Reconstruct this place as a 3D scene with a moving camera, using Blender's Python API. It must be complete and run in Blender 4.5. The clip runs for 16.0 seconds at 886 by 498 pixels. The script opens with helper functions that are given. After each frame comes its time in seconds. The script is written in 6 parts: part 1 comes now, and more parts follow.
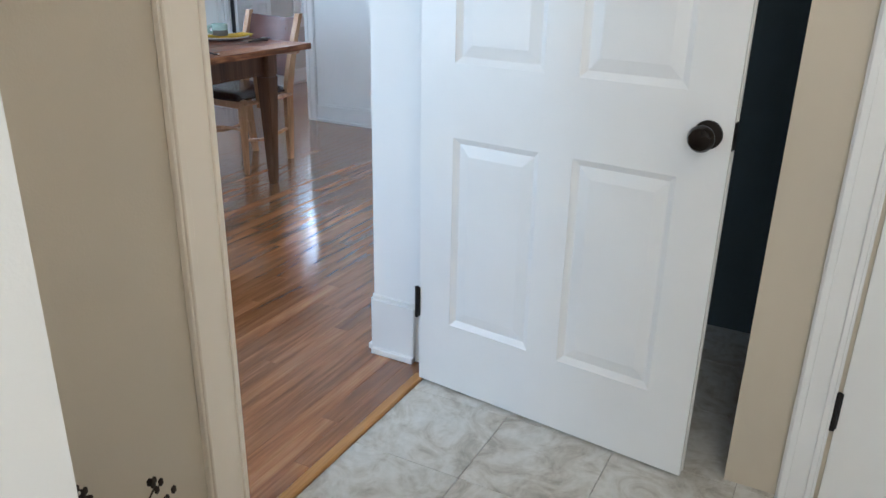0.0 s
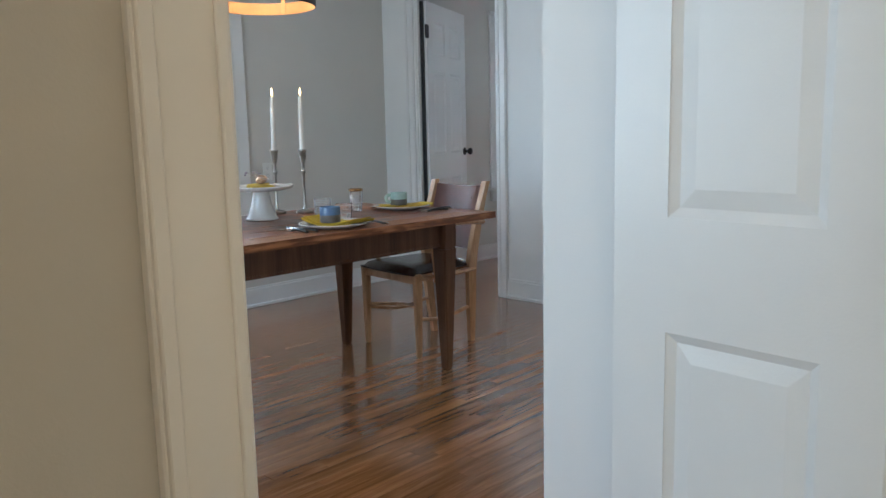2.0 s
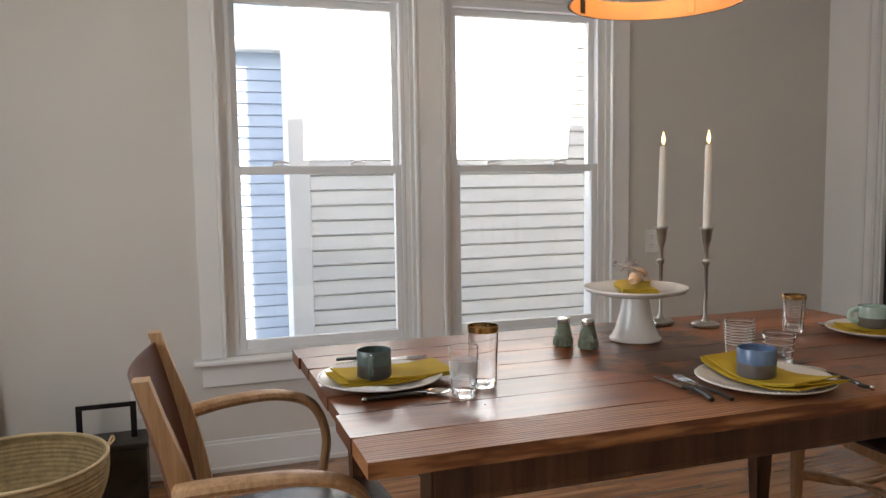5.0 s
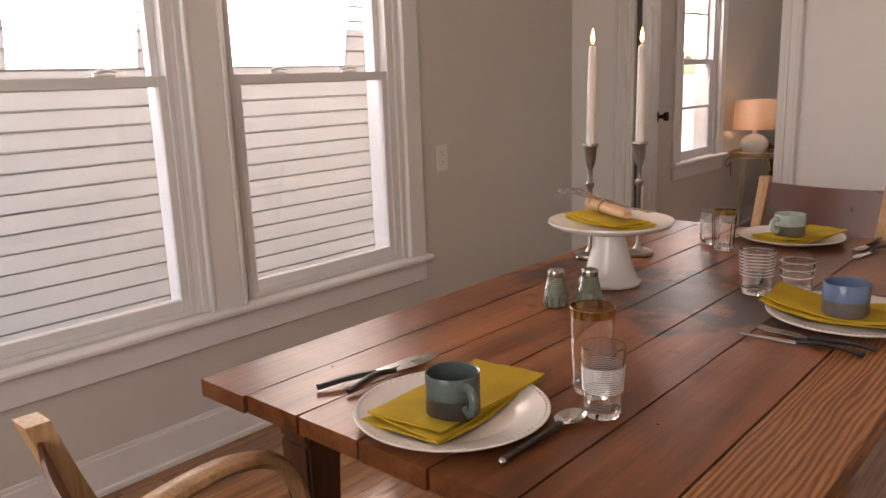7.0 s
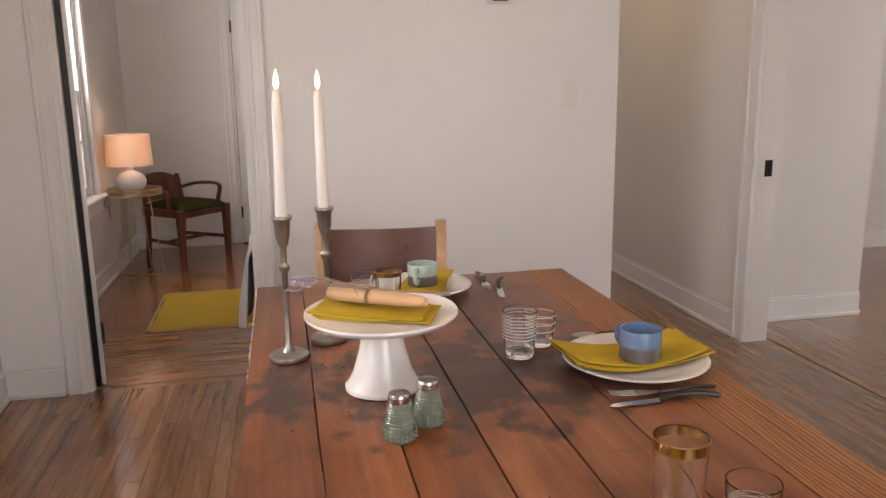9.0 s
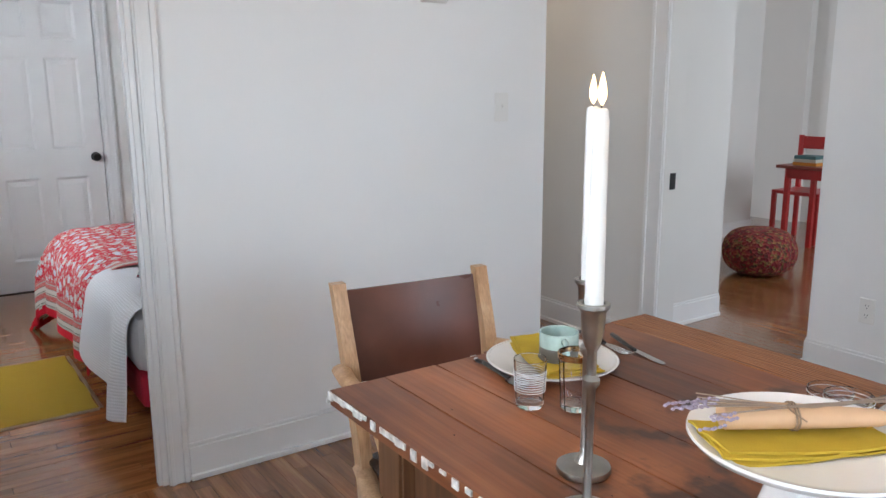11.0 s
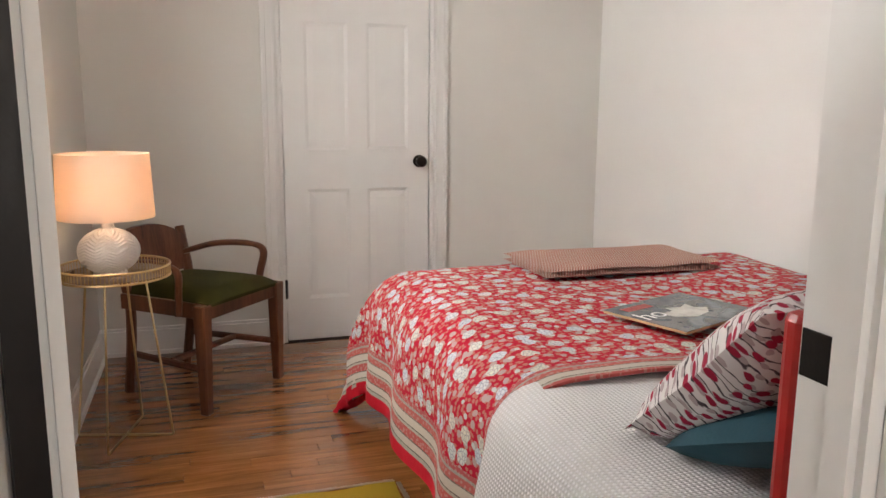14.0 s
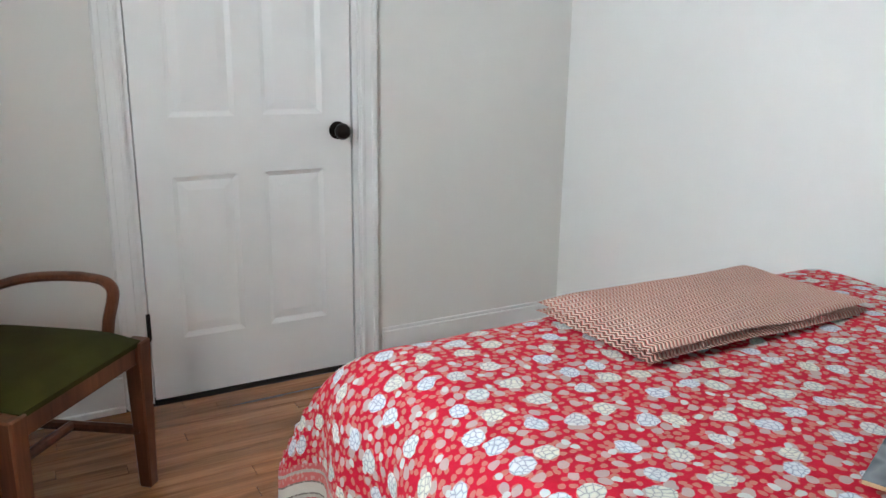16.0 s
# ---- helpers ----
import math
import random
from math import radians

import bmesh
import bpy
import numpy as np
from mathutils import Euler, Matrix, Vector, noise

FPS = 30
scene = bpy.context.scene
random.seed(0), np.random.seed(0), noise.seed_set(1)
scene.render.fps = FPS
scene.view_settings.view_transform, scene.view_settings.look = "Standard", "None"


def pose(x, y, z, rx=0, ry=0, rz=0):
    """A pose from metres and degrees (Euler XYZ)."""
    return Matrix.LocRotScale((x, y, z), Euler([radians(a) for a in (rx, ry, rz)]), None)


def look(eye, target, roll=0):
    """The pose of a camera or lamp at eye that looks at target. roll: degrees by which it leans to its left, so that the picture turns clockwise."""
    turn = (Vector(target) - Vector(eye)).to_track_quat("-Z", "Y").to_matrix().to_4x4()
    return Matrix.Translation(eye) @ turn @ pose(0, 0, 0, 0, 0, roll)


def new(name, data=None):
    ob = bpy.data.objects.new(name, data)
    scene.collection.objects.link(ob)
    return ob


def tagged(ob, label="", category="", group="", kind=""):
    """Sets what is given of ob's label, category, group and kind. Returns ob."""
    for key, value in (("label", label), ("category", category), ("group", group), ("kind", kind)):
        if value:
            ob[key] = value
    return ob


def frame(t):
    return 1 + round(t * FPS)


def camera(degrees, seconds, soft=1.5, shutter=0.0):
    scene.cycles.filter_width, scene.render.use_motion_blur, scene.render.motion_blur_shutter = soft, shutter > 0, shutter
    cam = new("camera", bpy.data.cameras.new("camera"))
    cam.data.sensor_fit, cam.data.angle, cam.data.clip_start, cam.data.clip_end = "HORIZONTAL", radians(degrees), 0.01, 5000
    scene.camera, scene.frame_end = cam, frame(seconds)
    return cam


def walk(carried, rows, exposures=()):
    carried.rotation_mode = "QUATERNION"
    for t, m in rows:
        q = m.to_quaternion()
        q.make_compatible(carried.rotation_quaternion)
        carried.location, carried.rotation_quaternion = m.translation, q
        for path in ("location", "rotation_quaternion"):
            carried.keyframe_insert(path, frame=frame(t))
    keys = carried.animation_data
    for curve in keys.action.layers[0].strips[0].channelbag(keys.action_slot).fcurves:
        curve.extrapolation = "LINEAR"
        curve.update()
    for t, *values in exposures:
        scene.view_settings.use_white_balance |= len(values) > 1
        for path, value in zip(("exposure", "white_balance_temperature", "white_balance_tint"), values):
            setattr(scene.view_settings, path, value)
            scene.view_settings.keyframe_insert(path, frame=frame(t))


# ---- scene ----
cam = camera(59.9, 16.0)
PATH = [
    (0, (-4.586, -4.616, 1.222), (-2.936, -3.755, 0.489), 1.1),
    (0.5, (-4.565, -4.606, 1.147), (-2.967, -3.631, 0.443), -0.6),
    (1, (-4.458, -4.527, 1.109), (-2.853, -3.488, 0.523), -1.3),
    (1.5, (-4.279, -4.414, 1.091), (-2.704, -3.243, 0.705), -1.8),
    (2, (-3.979, -4.305, 1.089), (-2.538, -2.95, 0.796), -1.3),
    (2.5, (-3.701, -4.135, 1.078), (-2.442, -2.597, 0.862), -0.4),
    (3, (-3.466, -3.985, 1.151), (-2.393, -2.305, 0.99), -0.7),
    (3.5, (-3.279, -3.895, 1.179), (-2.49, -2.062, 1.049), -0.9),
    (4, (-3.219, -3.732, 1.181), (-2.577, -1.842, 1.051), -0.8),
    (4.2, (-3.197, -3.631, 1.184), (-2.581, -1.733, 1.056), -0.9),
    (6.3, (-3.415, -2.596, 1.199), (-2.462, -0.88, 0.818), -1.5),
    (6.5, (-3.459, -2.493, 1.206), (-2.365, -0.867, 0.805), -1.5),
    (7, (-3.6, -2.254, 1.212), (-2.143, -0.952, 0.783), -2.0),
    (7.5, (-3.677, -2.007, 1.206), (-1.948, -1.116, 0.74), -2.7),
    (8, (-3.626, -1.749, 1.247), (-1.732, -1.299, 0.788), -1.6),
    (10.3, (-2.874, -0.657, 1.3), (-1.205, -1.682, 0.895), -0.7),
    (10.5, (-2.762, -0.6, 1.297), (-1.113, -1.657, 0.891), -0.5),
    (11, (-2.521, -0.511, 1.302), (-0.9, -1.613, 0.906), -0.3),
    (11.5, (-2.226, -0.439, 1.285), (-0.614, -1.553, 0.885), 0.4),
    (12, (-1.902, -0.434, 1.261), (-0.235, -1.456, 0.842), 1.3),
    (12.5, (-1.565, -0.435, 1.258), (0.195, -1.297, 0.859), 1.4),
    (13, (-1.199, -0.422, 1.194), (0.598, -1.219, 0.826), 0.0),
    (13.5, (-0.853, -0.475, 1.16), (0.994, -1.152, 0.801), 0.1),
    (14, (-0.528, -0.493, 1.14), (1.352, -1.077, 0.786), 0.4),
    (14.5, (-0.225, -0.585, 1.175), (1.69, -1.032, 0.81), 0.9),
    (15, (0.035, -0.614, 1.182), (1.965, -0.966, 0.798), 1.3),
    (15.5, (0.324, -0.562, 1.184), (2.204, -1.081, 0.743), 0.1),
    (16, (0.678, -0.539, 1.175), (2.368, -1.481, 0.668), 0.9),
]

# ---- light of the clip's camera, world and sun ----
EXPOSURES = [(0.0, 2.3, 5100, 3), (1.2, 2.15, 5250, 3), (2.2, 1.75, 5450, 1), (3.5, 1.4, 5800, 1), (4.2, 1.5, 6500, 6), (5.2, 1.5, 7100, 14), (6.3, 1.38, 8100, 26),
             (8.2, 1.8, 8400, 27), (10.3, 2.05, 6050, 10), (12.2, 2.38, 6200, 10), (13.1, 2.3, 6800, 11), (14.2, 2.3, 7600, 15), (15.3, 2.15, 6800, 7), (16.0, 2.42, 6250, 5)]
walk(cam, [(t, look(eye, target, roll)) for t, eye, target, roll in PATH], EXPOSURES)

world = bpy.data.worlds.new("sky")
scene.world = world
world.use_nodes = True
wt = world.node_tree
sky = wt.nodes.new("ShaderNodeTexSky")
sky.sky_type = "NISHITA"
sky.sun_disc = False
sky.sun_elevation = radians(43)
sky.sun_rotation = radians(180)
wt.nodes["Background"].inputs["Strength"].default_value = 0.15
wt.links.new(sky.outputs[0], wt.nodes["Background"].inputs[0])
sun = new("sun", bpy.data.lights.new("sun", "SUN"))
sun.data.energy, sun.data.angle, sun.data.color = 5.0, radians(0.5), (1.0, 0.95, 0.88)
sun.matrix_world = look((0, -10, 10 * math.tan(radians(43)) + 0), (0, 0, 0))


def point_lamp(name, place, watts, colour, radius):
    ob = new(name, bpy.data.lights.new(name, "POINT"))
    ob.data.energy, ob.data.color, ob.data.shadow_soft_size = watts, colour, radius
    ob.location = place
    return ob


def window_light(name, place, target, w, h, watts, colour=(0.86, 0.93, 1.0)):
    """Sky light in a window's opening; also makes the added fill lamps."""
    ob = new(name, bpy.data.lights.new(name, "AREA"))
    ob.data.shape, ob.data.size, ob.data.size_y, ob.data.energy, ob.data.color = "RECTANGLE", w, h, watts, colour
    ob.matrix_world = look(place, target)
    return ob


window_light("sky_in_window_1", (-2.52, 0.145, 1.58), (-2.52, -1, 1.35), 0.40, 0.60, 1.7)
window_light("sky_in_window_2", (-1.735, 0.145, 1.58), (-1.735, -1, 1.35), 0.62, 0.60, 2.4)
# fill lamp in an opening added to the unseen west wall
window_light("sky_in_west_window", (-4.66, -1.8, 1.38), (-3, -1.8, 1.2), 1.3, 1.3, 7.0)
window_light("sky_in_bedroom_window", (1.64, 0.145, 1.62), (1.675, -1, 1.3), 0.5, 0.55, 5.2)
# added fill lamp before the solid living room wall, out of view
window_light("sky_in_living_window", (-1.9, -6.2, 1.5), (0, -6.2, 1.2), 1.4, 1.3, 10)
window_light("sky_in_hall_window", (5.55, -4.575, 1.55), (3, -4.4, 1.2), 0.4, 0.85, 12)
# added fill lamp before the solid entry wall, behind the camera's start
window_light("sky_in_entry_window", (-5.45, -4.9, 1.5), (-3, -4.2, 1.0), 0.8, 1.0, 4.0, (1.0, 0.93, 0.86))
# warm lamp added to brighten the hall; no fixture belongs to it
point_lamp("hall_ceiling_light", (1.0, -3.15, 2.35), 0.9, (1.0, 0.74, 0.48), 0.1)
point_lamp("entry_ceiling_light", (-4.3, -5.1, 2.3), 3.0, (1.0, 0.74, 0.48), 0.1)


# ---- materials ----
def shader(name, rough=0.5, metal=0.0, spec=0.5):
    m = bpy.data.materials.new(name)
    m.use_nodes = True
    b = m.node_tree.nodes["Principled BSDF"]
    b.inputs["Roughness"].default_value = rough
    b.inputs["Metallic"].default_value = metal
    b.inputs["Specular IOR Level"].default_value = spec
    return m, m.node_tree, b


def node(nt, kind, **kw):
    n = nt.nodes.new(kind)
    for k, v in kw.items():
        if k in n.inputs:
            n.inputs[k].default_value = v
    return n


def coords(nt, scale=(1, 1, 1), vary=True, use="Object"):
    tc = nt.nodes.new("ShaderNodeTexCoord")
    mp = nt.nodes.new("ShaderNodeMapping")
    mp.inputs["Scale"].default_value = scale
    nt.links.new(tc.outputs[use], mp.inputs["Vector"])
    if vary:
        oi = nt.nodes.new("ShaderNodeObjectInfo")
        mul = nt.nodes.new("ShaderNodeVectorMath")
        mul.operation = "SCALE"
        mul.inputs[0].default_value = (37, 19, 53)
        nt.links.new(oi.outputs["Random"], mul.inputs["Scale"])
        nt.links.new(mul.outputs[0], mp.inputs["Location"])
    return mp.outputs[0]


def ramp(nt, fac, stops):
    r = nt.nodes.new("ShaderNodeValToRGB")
    e = r.color_ramp.elements
    while len(e) < len(stops):
        e.new(0.5)
    for el, (p, c) in zip(e, stops):
        el.position, el.color = p, (*c, 1)
    nt.links.new(fac, r.inputs[0])
    return r.outputs[0]


def mix(nt, fac, a, b, how="MIX"):
    n = nt.nodes.new("ShaderNodeMix")
    n.data_type, n.blend_type = "RGBA", how
    for socket, v in ((n.inputs["Factor"], fac), (n.inputs["A"], a), (n.inputs["B"], b)):
        if isinstance(v, (int, float)):
            socket.default_value = v
        elif isinstance(v, tuple):
            socket.default_value = (*v, 1)
        else:
            nt.links.new(v, socket)
    return n.outputs["Result"]


def maths(nt, how, a, b=0.0):
    n = nt.nodes.new("ShaderNodeMath")
    n.operation = how
    for socket, v in ((n.inputs[0], a), (n.inputs[1], b)):
        if isinstance(v, (int, float)):
            socket.default_value = v
        else:
            nt.links.new(v, socket)
    return n.outputs[0]


def bump(nt, b, height, strength, distance=0.002):
    n = nt.nodes.new("ShaderNodeBump")
    n.inputs["Strength"].default_value, n.inputs["Distance"].default_value = strength, distance
    nt.links.new(height, n.inputs["Height"])
    nt.links.new(n.outputs[0], b.inputs["Normal"])


def plain(name, colour, rough=0.5, metal=0.0, vary=0.08, scale=8.0, relief=0.15, fine=120.0, spec=0.5, rvary=0.1, depth=0.002):
    """A surface with soft blotches and a fine grain."""
    m, nt, b = shader(name, rough, metal, spec)
    v = coords(nt)
    n1 = node(nt, "ShaderNodeTexNoise", Scale=scale, Detail=4.0)
    n2 = node(nt, "ShaderNodeTexNoise", Scale=fine, Detail=2.0)
    nt.links.new(v, n1.inputs["Vector"]), nt.links.new(v, n2.inputs["Vector"])
    lo, hi = tuple(c * (1 - vary) for c in colour), tuple(min(1, c * (1 + vary)) for c in colour)
    nt.links.new(ramp(nt, n1.outputs[0], [(0.3, lo), (0.7, hi)]), b.inputs["Base Color"])
    r = maths(nt, "ADD", maths(nt, "MULTIPLY", n1.outputs[0], rvary), rough - rvary / 2)
    nt.links.new(r, b.inputs["Roughness"])
    if relief:
        bump(nt, b, n2.outputs[0], relief, depth)
    return m


def timber(name, dark, mid, light, axis=0, rough=0.35, grain=1.0, relief=0.25, vary=0.25, rings=0.0, stain=None):
    """Wood whose grain runs along one axis; every piece has its own shade."""
    m, nt, b = shader(name, rough, spec=0.38)
    s = [22.0 * grain] * 3
    s[axis] = 1.6 * grain
    v = coords(nt, tuple(s))
    n1 = node(nt, "ShaderNodeTexNoise", Scale=1.0, Detail=6.0, Roughness=0.6, Distortion=0.6)
    s2 = [190.0 * grain] * 3
    s2[axis] = 7.0 * grain
    v2 = coords(nt, tuple(s2))
    n2 = node(nt, "ShaderNodeTexNoise", Scale=1.0, Detail=3.0)
    nt.links.new(v, n1.inputs["Vector"]), nt.links.new(v2, n2.inputs["Vector"])
    height = n1.outputs[0]
    if rings:
        wv = node(nt, "ShaderNodeTexWave", Scale=rings, Distortion=9.0, Detail=3.0)
        wv.bands_direction = "Y" if axis == 0 else "X"
        sw = [1.0] * 3
        sw[axis] = 0.12
        nt.links.new(coords(nt, tuple(sw)), wv.inputs["Vector"])
        height = maths(nt, "ADD", maths(nt, "MULTIPLY", wv.outputs[1], 0.45), maths(nt, "MULTIPLY", n1.outputs[0], 0.55))
    col = ramp(nt, height, [(0.3, dark), (0.5, mid), (0.72, light)])
    pores = ramp(nt, n2.outputs[0], [(0.35, (0.72, 0.68, 0.64)), (0.6, (1, 1, 1))])
    col = mix(nt, 0.7, col, pores, "MULTIPLY")
    oi = nt.nodes.new("ShaderNodeObjectInfo")
    geo = nt.nodes.new("ShaderNodeNewGeometry")
    rnd = maths(nt, "FRACT", maths(nt, "ADD", oi.outputs["Random"], geo.outputs["Random Per Island"]))
    shade = ramp(nt, rnd, [(0.0, (1 - vary, 1 - vary * 1.15, 1 - vary * 1.3)), (0.5, (1, 1, 1)), (1.0, (1 + vary * 0.8, 1 + vary * 0.8, 1 + vary * 0.6))])
    col = mix(nt, 1.0, col, shade, "MULTIPLY")
    if stain:
        # an old burn mark with its own ragged outline, and pale scratches
        tc = nt.nodes.new("ShaderNodeTexCoord")
        sb = nt.nodes.new("ShaderNodeVectorMath")
        sb.operation = "SUBTRACT"
        sb.inputs[1].default_value = (*stain, 0.735)
        nt.links.new(tc.outputs["Object"], sb.inputs[0])
        sc = nt.nodes.new("ShaderNodeVectorMath")
        sc.operation = "MULTIPLY"
        sc.inputs[1].default_value = (3.9, 2.2, 0)
        nt.links.new(sb.outputs[0], sc.inputs[0])
        ln = nt.nodes.new("ShaderNodeVectorMath")
        ln.operation = "LENGTH"
        nt.links.new(sc.outputs[0], ln.inputs[0])
        rg = node(nt, "ShaderNodeTexNoise", Scale=11.0, Detail=4.0)
        nt.links.new(tc.outputs["Object"], rg.inputs["Vector"])
        mask = ramp(nt, maths(nt, "MULTIPLY", maths(nt, "SUBTRACT", 3.25, maths(nt, "ADD", ln.outputs["Value"], maths(nt, "MULTIPLY", rg.outputs[0], 4.3))), 1.3), [(0.1, (0, 0, 0)), (0.7, (1, 1, 1))])
        col = mix(nt, maths(nt, "MULTIPLY", mask, 0.8), col, (0.030, 0.018, 0.016))
        blot = node(nt, "ShaderNodeTexNoise", Scale=3.5, Detail=3.0)
        nt.links.new(tc.outputs["Object"], blot.inputs["Vector"])
        col = mix(nt, 0.75, col, ramp(nt, blot.outputs[0], [(0.35, (0.62, 0.55, 0.52)), (0.5, (1, 1, 1)), (0.68, (1.28, 1.22, 1.12))]), "MULTIPLY")
    nt.links.new(col, b.inputs["Base Color"])
    nt.links.new(maths(nt, "ADD", maths(nt, "MULTIPLY", n1.outputs[0], 0.16), rough - 0.08), b.inputs["Roughness"])
    bump(nt, b, maths(nt, "ADD", maths(nt, "MULTIPLY", n2.outputs[0], 0.5), height), relief, 0.0015)
    return m


def glowing(name, colour, strength, base=(0.8, 0.8, 0.8)):
    m, nt, b = shader(name, 0.6)
    b.inputs["Base Color"].default_value = (*base, 1)
    b.inputs["Emission Color"].default_value, b.inputs["Emission Strength"].default_value = (*colour, 1), strength
    return m


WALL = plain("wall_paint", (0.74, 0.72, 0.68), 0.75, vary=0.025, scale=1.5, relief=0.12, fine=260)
# WALL with its colour lowered for the window wall, which gets less light
WALL_DIM = plain("wall_paint_dimmed", (0.64, 0.61, 0.56), 0.7, vary=0.03, scale=1.5, relief=0.12, fine=260)
WALL_COOL = plain("white_wall_paint", (0.84, 0.83, 0.81), 0.6, vary=0.02, scale=1.3, relief=0.12, fine=240)
WALL_TAN = plain("greige_wall_paint", (0.56, 0.49, 0.38), 0.6, vary=0.04, scale=1.7, relief=0.15, fine=220)
TRIM = plain("trim_paint", (0.80, 0.79, 0.77), 0.32, vary=0.03, scale=4, relief=0.08, fine=60)
DOORP = plain("door_paint", (0.82, 0.81, 0.79), 0.36, vary=0.02, scale=5, relief=0.12, fine=180)
CEIL = plain("ceiling_paint", (0.80, 0.79, 0.76), 0.85, vary=0.02, relief=0.1)
OAK_X = timber("oak_floor_x", (0.17, 0.066, 0.023), (0.31, 0.130, 0.046), (0.46, 0.225, 0.092), 0, 0.20, relief=0.03, vary=0.22)
OAK_Y = timber("oak_floor_y", (0.17, 0.060, 0.018), (0.32, 0.125, 0.039), (0.45, 0.20, 0.072), 1, 0.22, relief=0.03, vary=0.20)
for m_ in (OAK_X, OAK_Y):
    b_ = next(n for n in m_.node_tree.nodes if n.type == "BSDF_PRINCIPLED")
    b_.inputs["Coat Weight"].default_value, b_.inputs["Coat Roughness"].default_value = 0.85, 0.12
OAK_EDGE = timber("threshold_oak", (0.36, 0.17, 0.05), (0.48, 0.25, 0.08), (0.58, 0.33, 0.12), 0, 0.3)
ASH = timber("pale_ash_wood", (0.42, 0.235, 0.11), (0.56, 0.34, 0.18), (0.66, 0.43, 0.25), 2, 0.38, relief=0.1, vary=0.08)
ASH_DARK = timber("amber_bent_wood", (0.22, 0.095, 0.035), (0.32, 0.15, 0.06), (0.42, 0.21, 0.09), 2, 0.3, relief=0.1, vary=0.05)
BARN = timber("reclaimed_table_wood", (0.105, 0.034, 0.013), (0.235, 0.080, 0.031), (0.345, 0.130, 0.054), 0, 0.32, 0.5, 0.5, 0.16, stain=(0.95, 0.47))
BARN_RAW = timber("raw_pine_board", (0.20, 0.070, 0.024), (0.34, 0.135, 0.048), (0.46, 0.20, 0.078), 0, 0.48, 0.7, 0.8, 0.05, rings=34.0)
BARN_LEG = timber("dark_table_leg_wood", (0.06, 0.026, 0.013), (0.13, 0.06, 0.028), (0.22, 0.11, 0.055), 2, 0.42, 0.6, 0.3, 0.1)
WALNUT = timber("walnut_wood", (0.07, 0.022, 0.010), (0.15, 0.050, 0.022), (0.22, 0.080, 0.036), 2, 0.33, 0.9, 0.1, 0.06)
LEATHER = plain("brown_leather", (0.115, 0.040, 0.024), 0.30, vary=0.25, scale=7, relief=0.35, fine=350, rvary=0.18)
LEATHER_BLACK = plain("dark_seat_leather", (0.035, 0.020, 0.018), 0.22, vary=0.3, scale=6, relief=0.3, fine=350, rvary=0.14)
IRON = plain("black_iron", (0.018, 0.016, 0.016), 0.38, 0.6, vary=0.2, relief=0.2, fine=90)
BRONZE = plain("dark_bronze_knob", (0.022, 0.017, 0.014), 0.28, 0.7, vary=0.2, relief=0.05)
PEWTER = plain("pewter", (0.42, 0.40, 0.36), 0.30, 1.0, vary=0.15, scale=30, relief=0.2, fine=150)
STEEL = plain("steel_cutlery", (0.58, 0.56, 0.53), 0.20, 1.0, vary=0.1, scale=30, relief=0.05)
BRASS = plain("brushed_brass", (0.62, 0.47, 0.25), 0.32, 1.0, vary=0.12, scale=20, relief=0.1)
GOLD = plain("gold_rim", (0.50, 0.29, 0.11), 0.22, 1.0, vary=0.1, relief=0.0)
WAX = plain("white_candle_wax", (0.72, 0.69, 0.64), 0.45, vary=0.02, relief=0.05)
CHINA = plain("white_china", (0.78, 0.75, 0.71), 0.15, vary=0.02, scale=12, relief=0.03, rvary=0.05)
LINEN = plain("mustard_linen", (0.50, 0.335, 0.030), 0.85, vary=0.14, scale=14, relief=0.5, fine=420, spec=0.2)
PAPER = plain("kraft_paper", (0.58, 0.36, 0.20), 0.7, vary=0.08, scale=16, relief=0.15)
STRAW = plain("woven_straw", (0.34, 0.25, 0.12), 0.8, vary=0.25, scale=40, relief=0.6, fine=160)
GREEN = plain("olive_velvet", (0.040, 0.038, 0.006), 0.85, vary=0.25, scale=9, relief=0.3, fine=300, spec=0.2)
TINBOX = plain("dark_tin", (0.055, 0.050, 0.042), 0.45, 0.6, vary=0.35, scale=9, relief=0.3)
REDPAINT = plain("red_lacquer", (0.42, 0.018, 0.018), 0.35, vary=0.15, scale=6, relief=0.1)
PLASTIC = plain("white_plastic", (0.80, 0.78, 0.74), 0.4, vary=0.01, relief=0.0)
BLACKP = plain("black_handle", (0.020, 0.017, 0.015), 0.35, vary=0.2, relief=0.2)
VINYL = plain("white_vinyl_siding", (0.84, 0.84, 0.82), 0.5, vary=0.01, scale=2, relief=0)
VINYL_BLUE = plain("pale_blue_siding", (0.50, 0.58, 0.68), 0.55, vary=0.05, scale=2, relief=0.15, fine=60)
SASH = plain("white_sash_vinyl", (0.76, 0.76, 0.76), 0.35, vary=0.02, relief=0.03)
# ground colour kept pale and neutral so it bounces light onto the siding
BOUNCE_GROUND = plain("pale_bounce_ground", (0.42, 0.41, 0.39), 0.9, vary=0.3, scale=3, relief=0.6, fine=50)
STUCCO = plain("exterior_wall", (0.6, 0.6, 0.58), 0.8, vary=0.08)


def clear_glass(name, rough=0.0, tint=(1, 1, 1)):
    m, nt, b = shader(name, rough)
    b.inputs["Base Color"].default_value = (*tint, 1)
    b.inputs["Transmission Weight"].default_value = 1.0
    b.inputs["IOR"].default_value = 1.45
    return m


GLASS = clear_glass("drinking_glass")
PANE = clear_glass("window_glass")


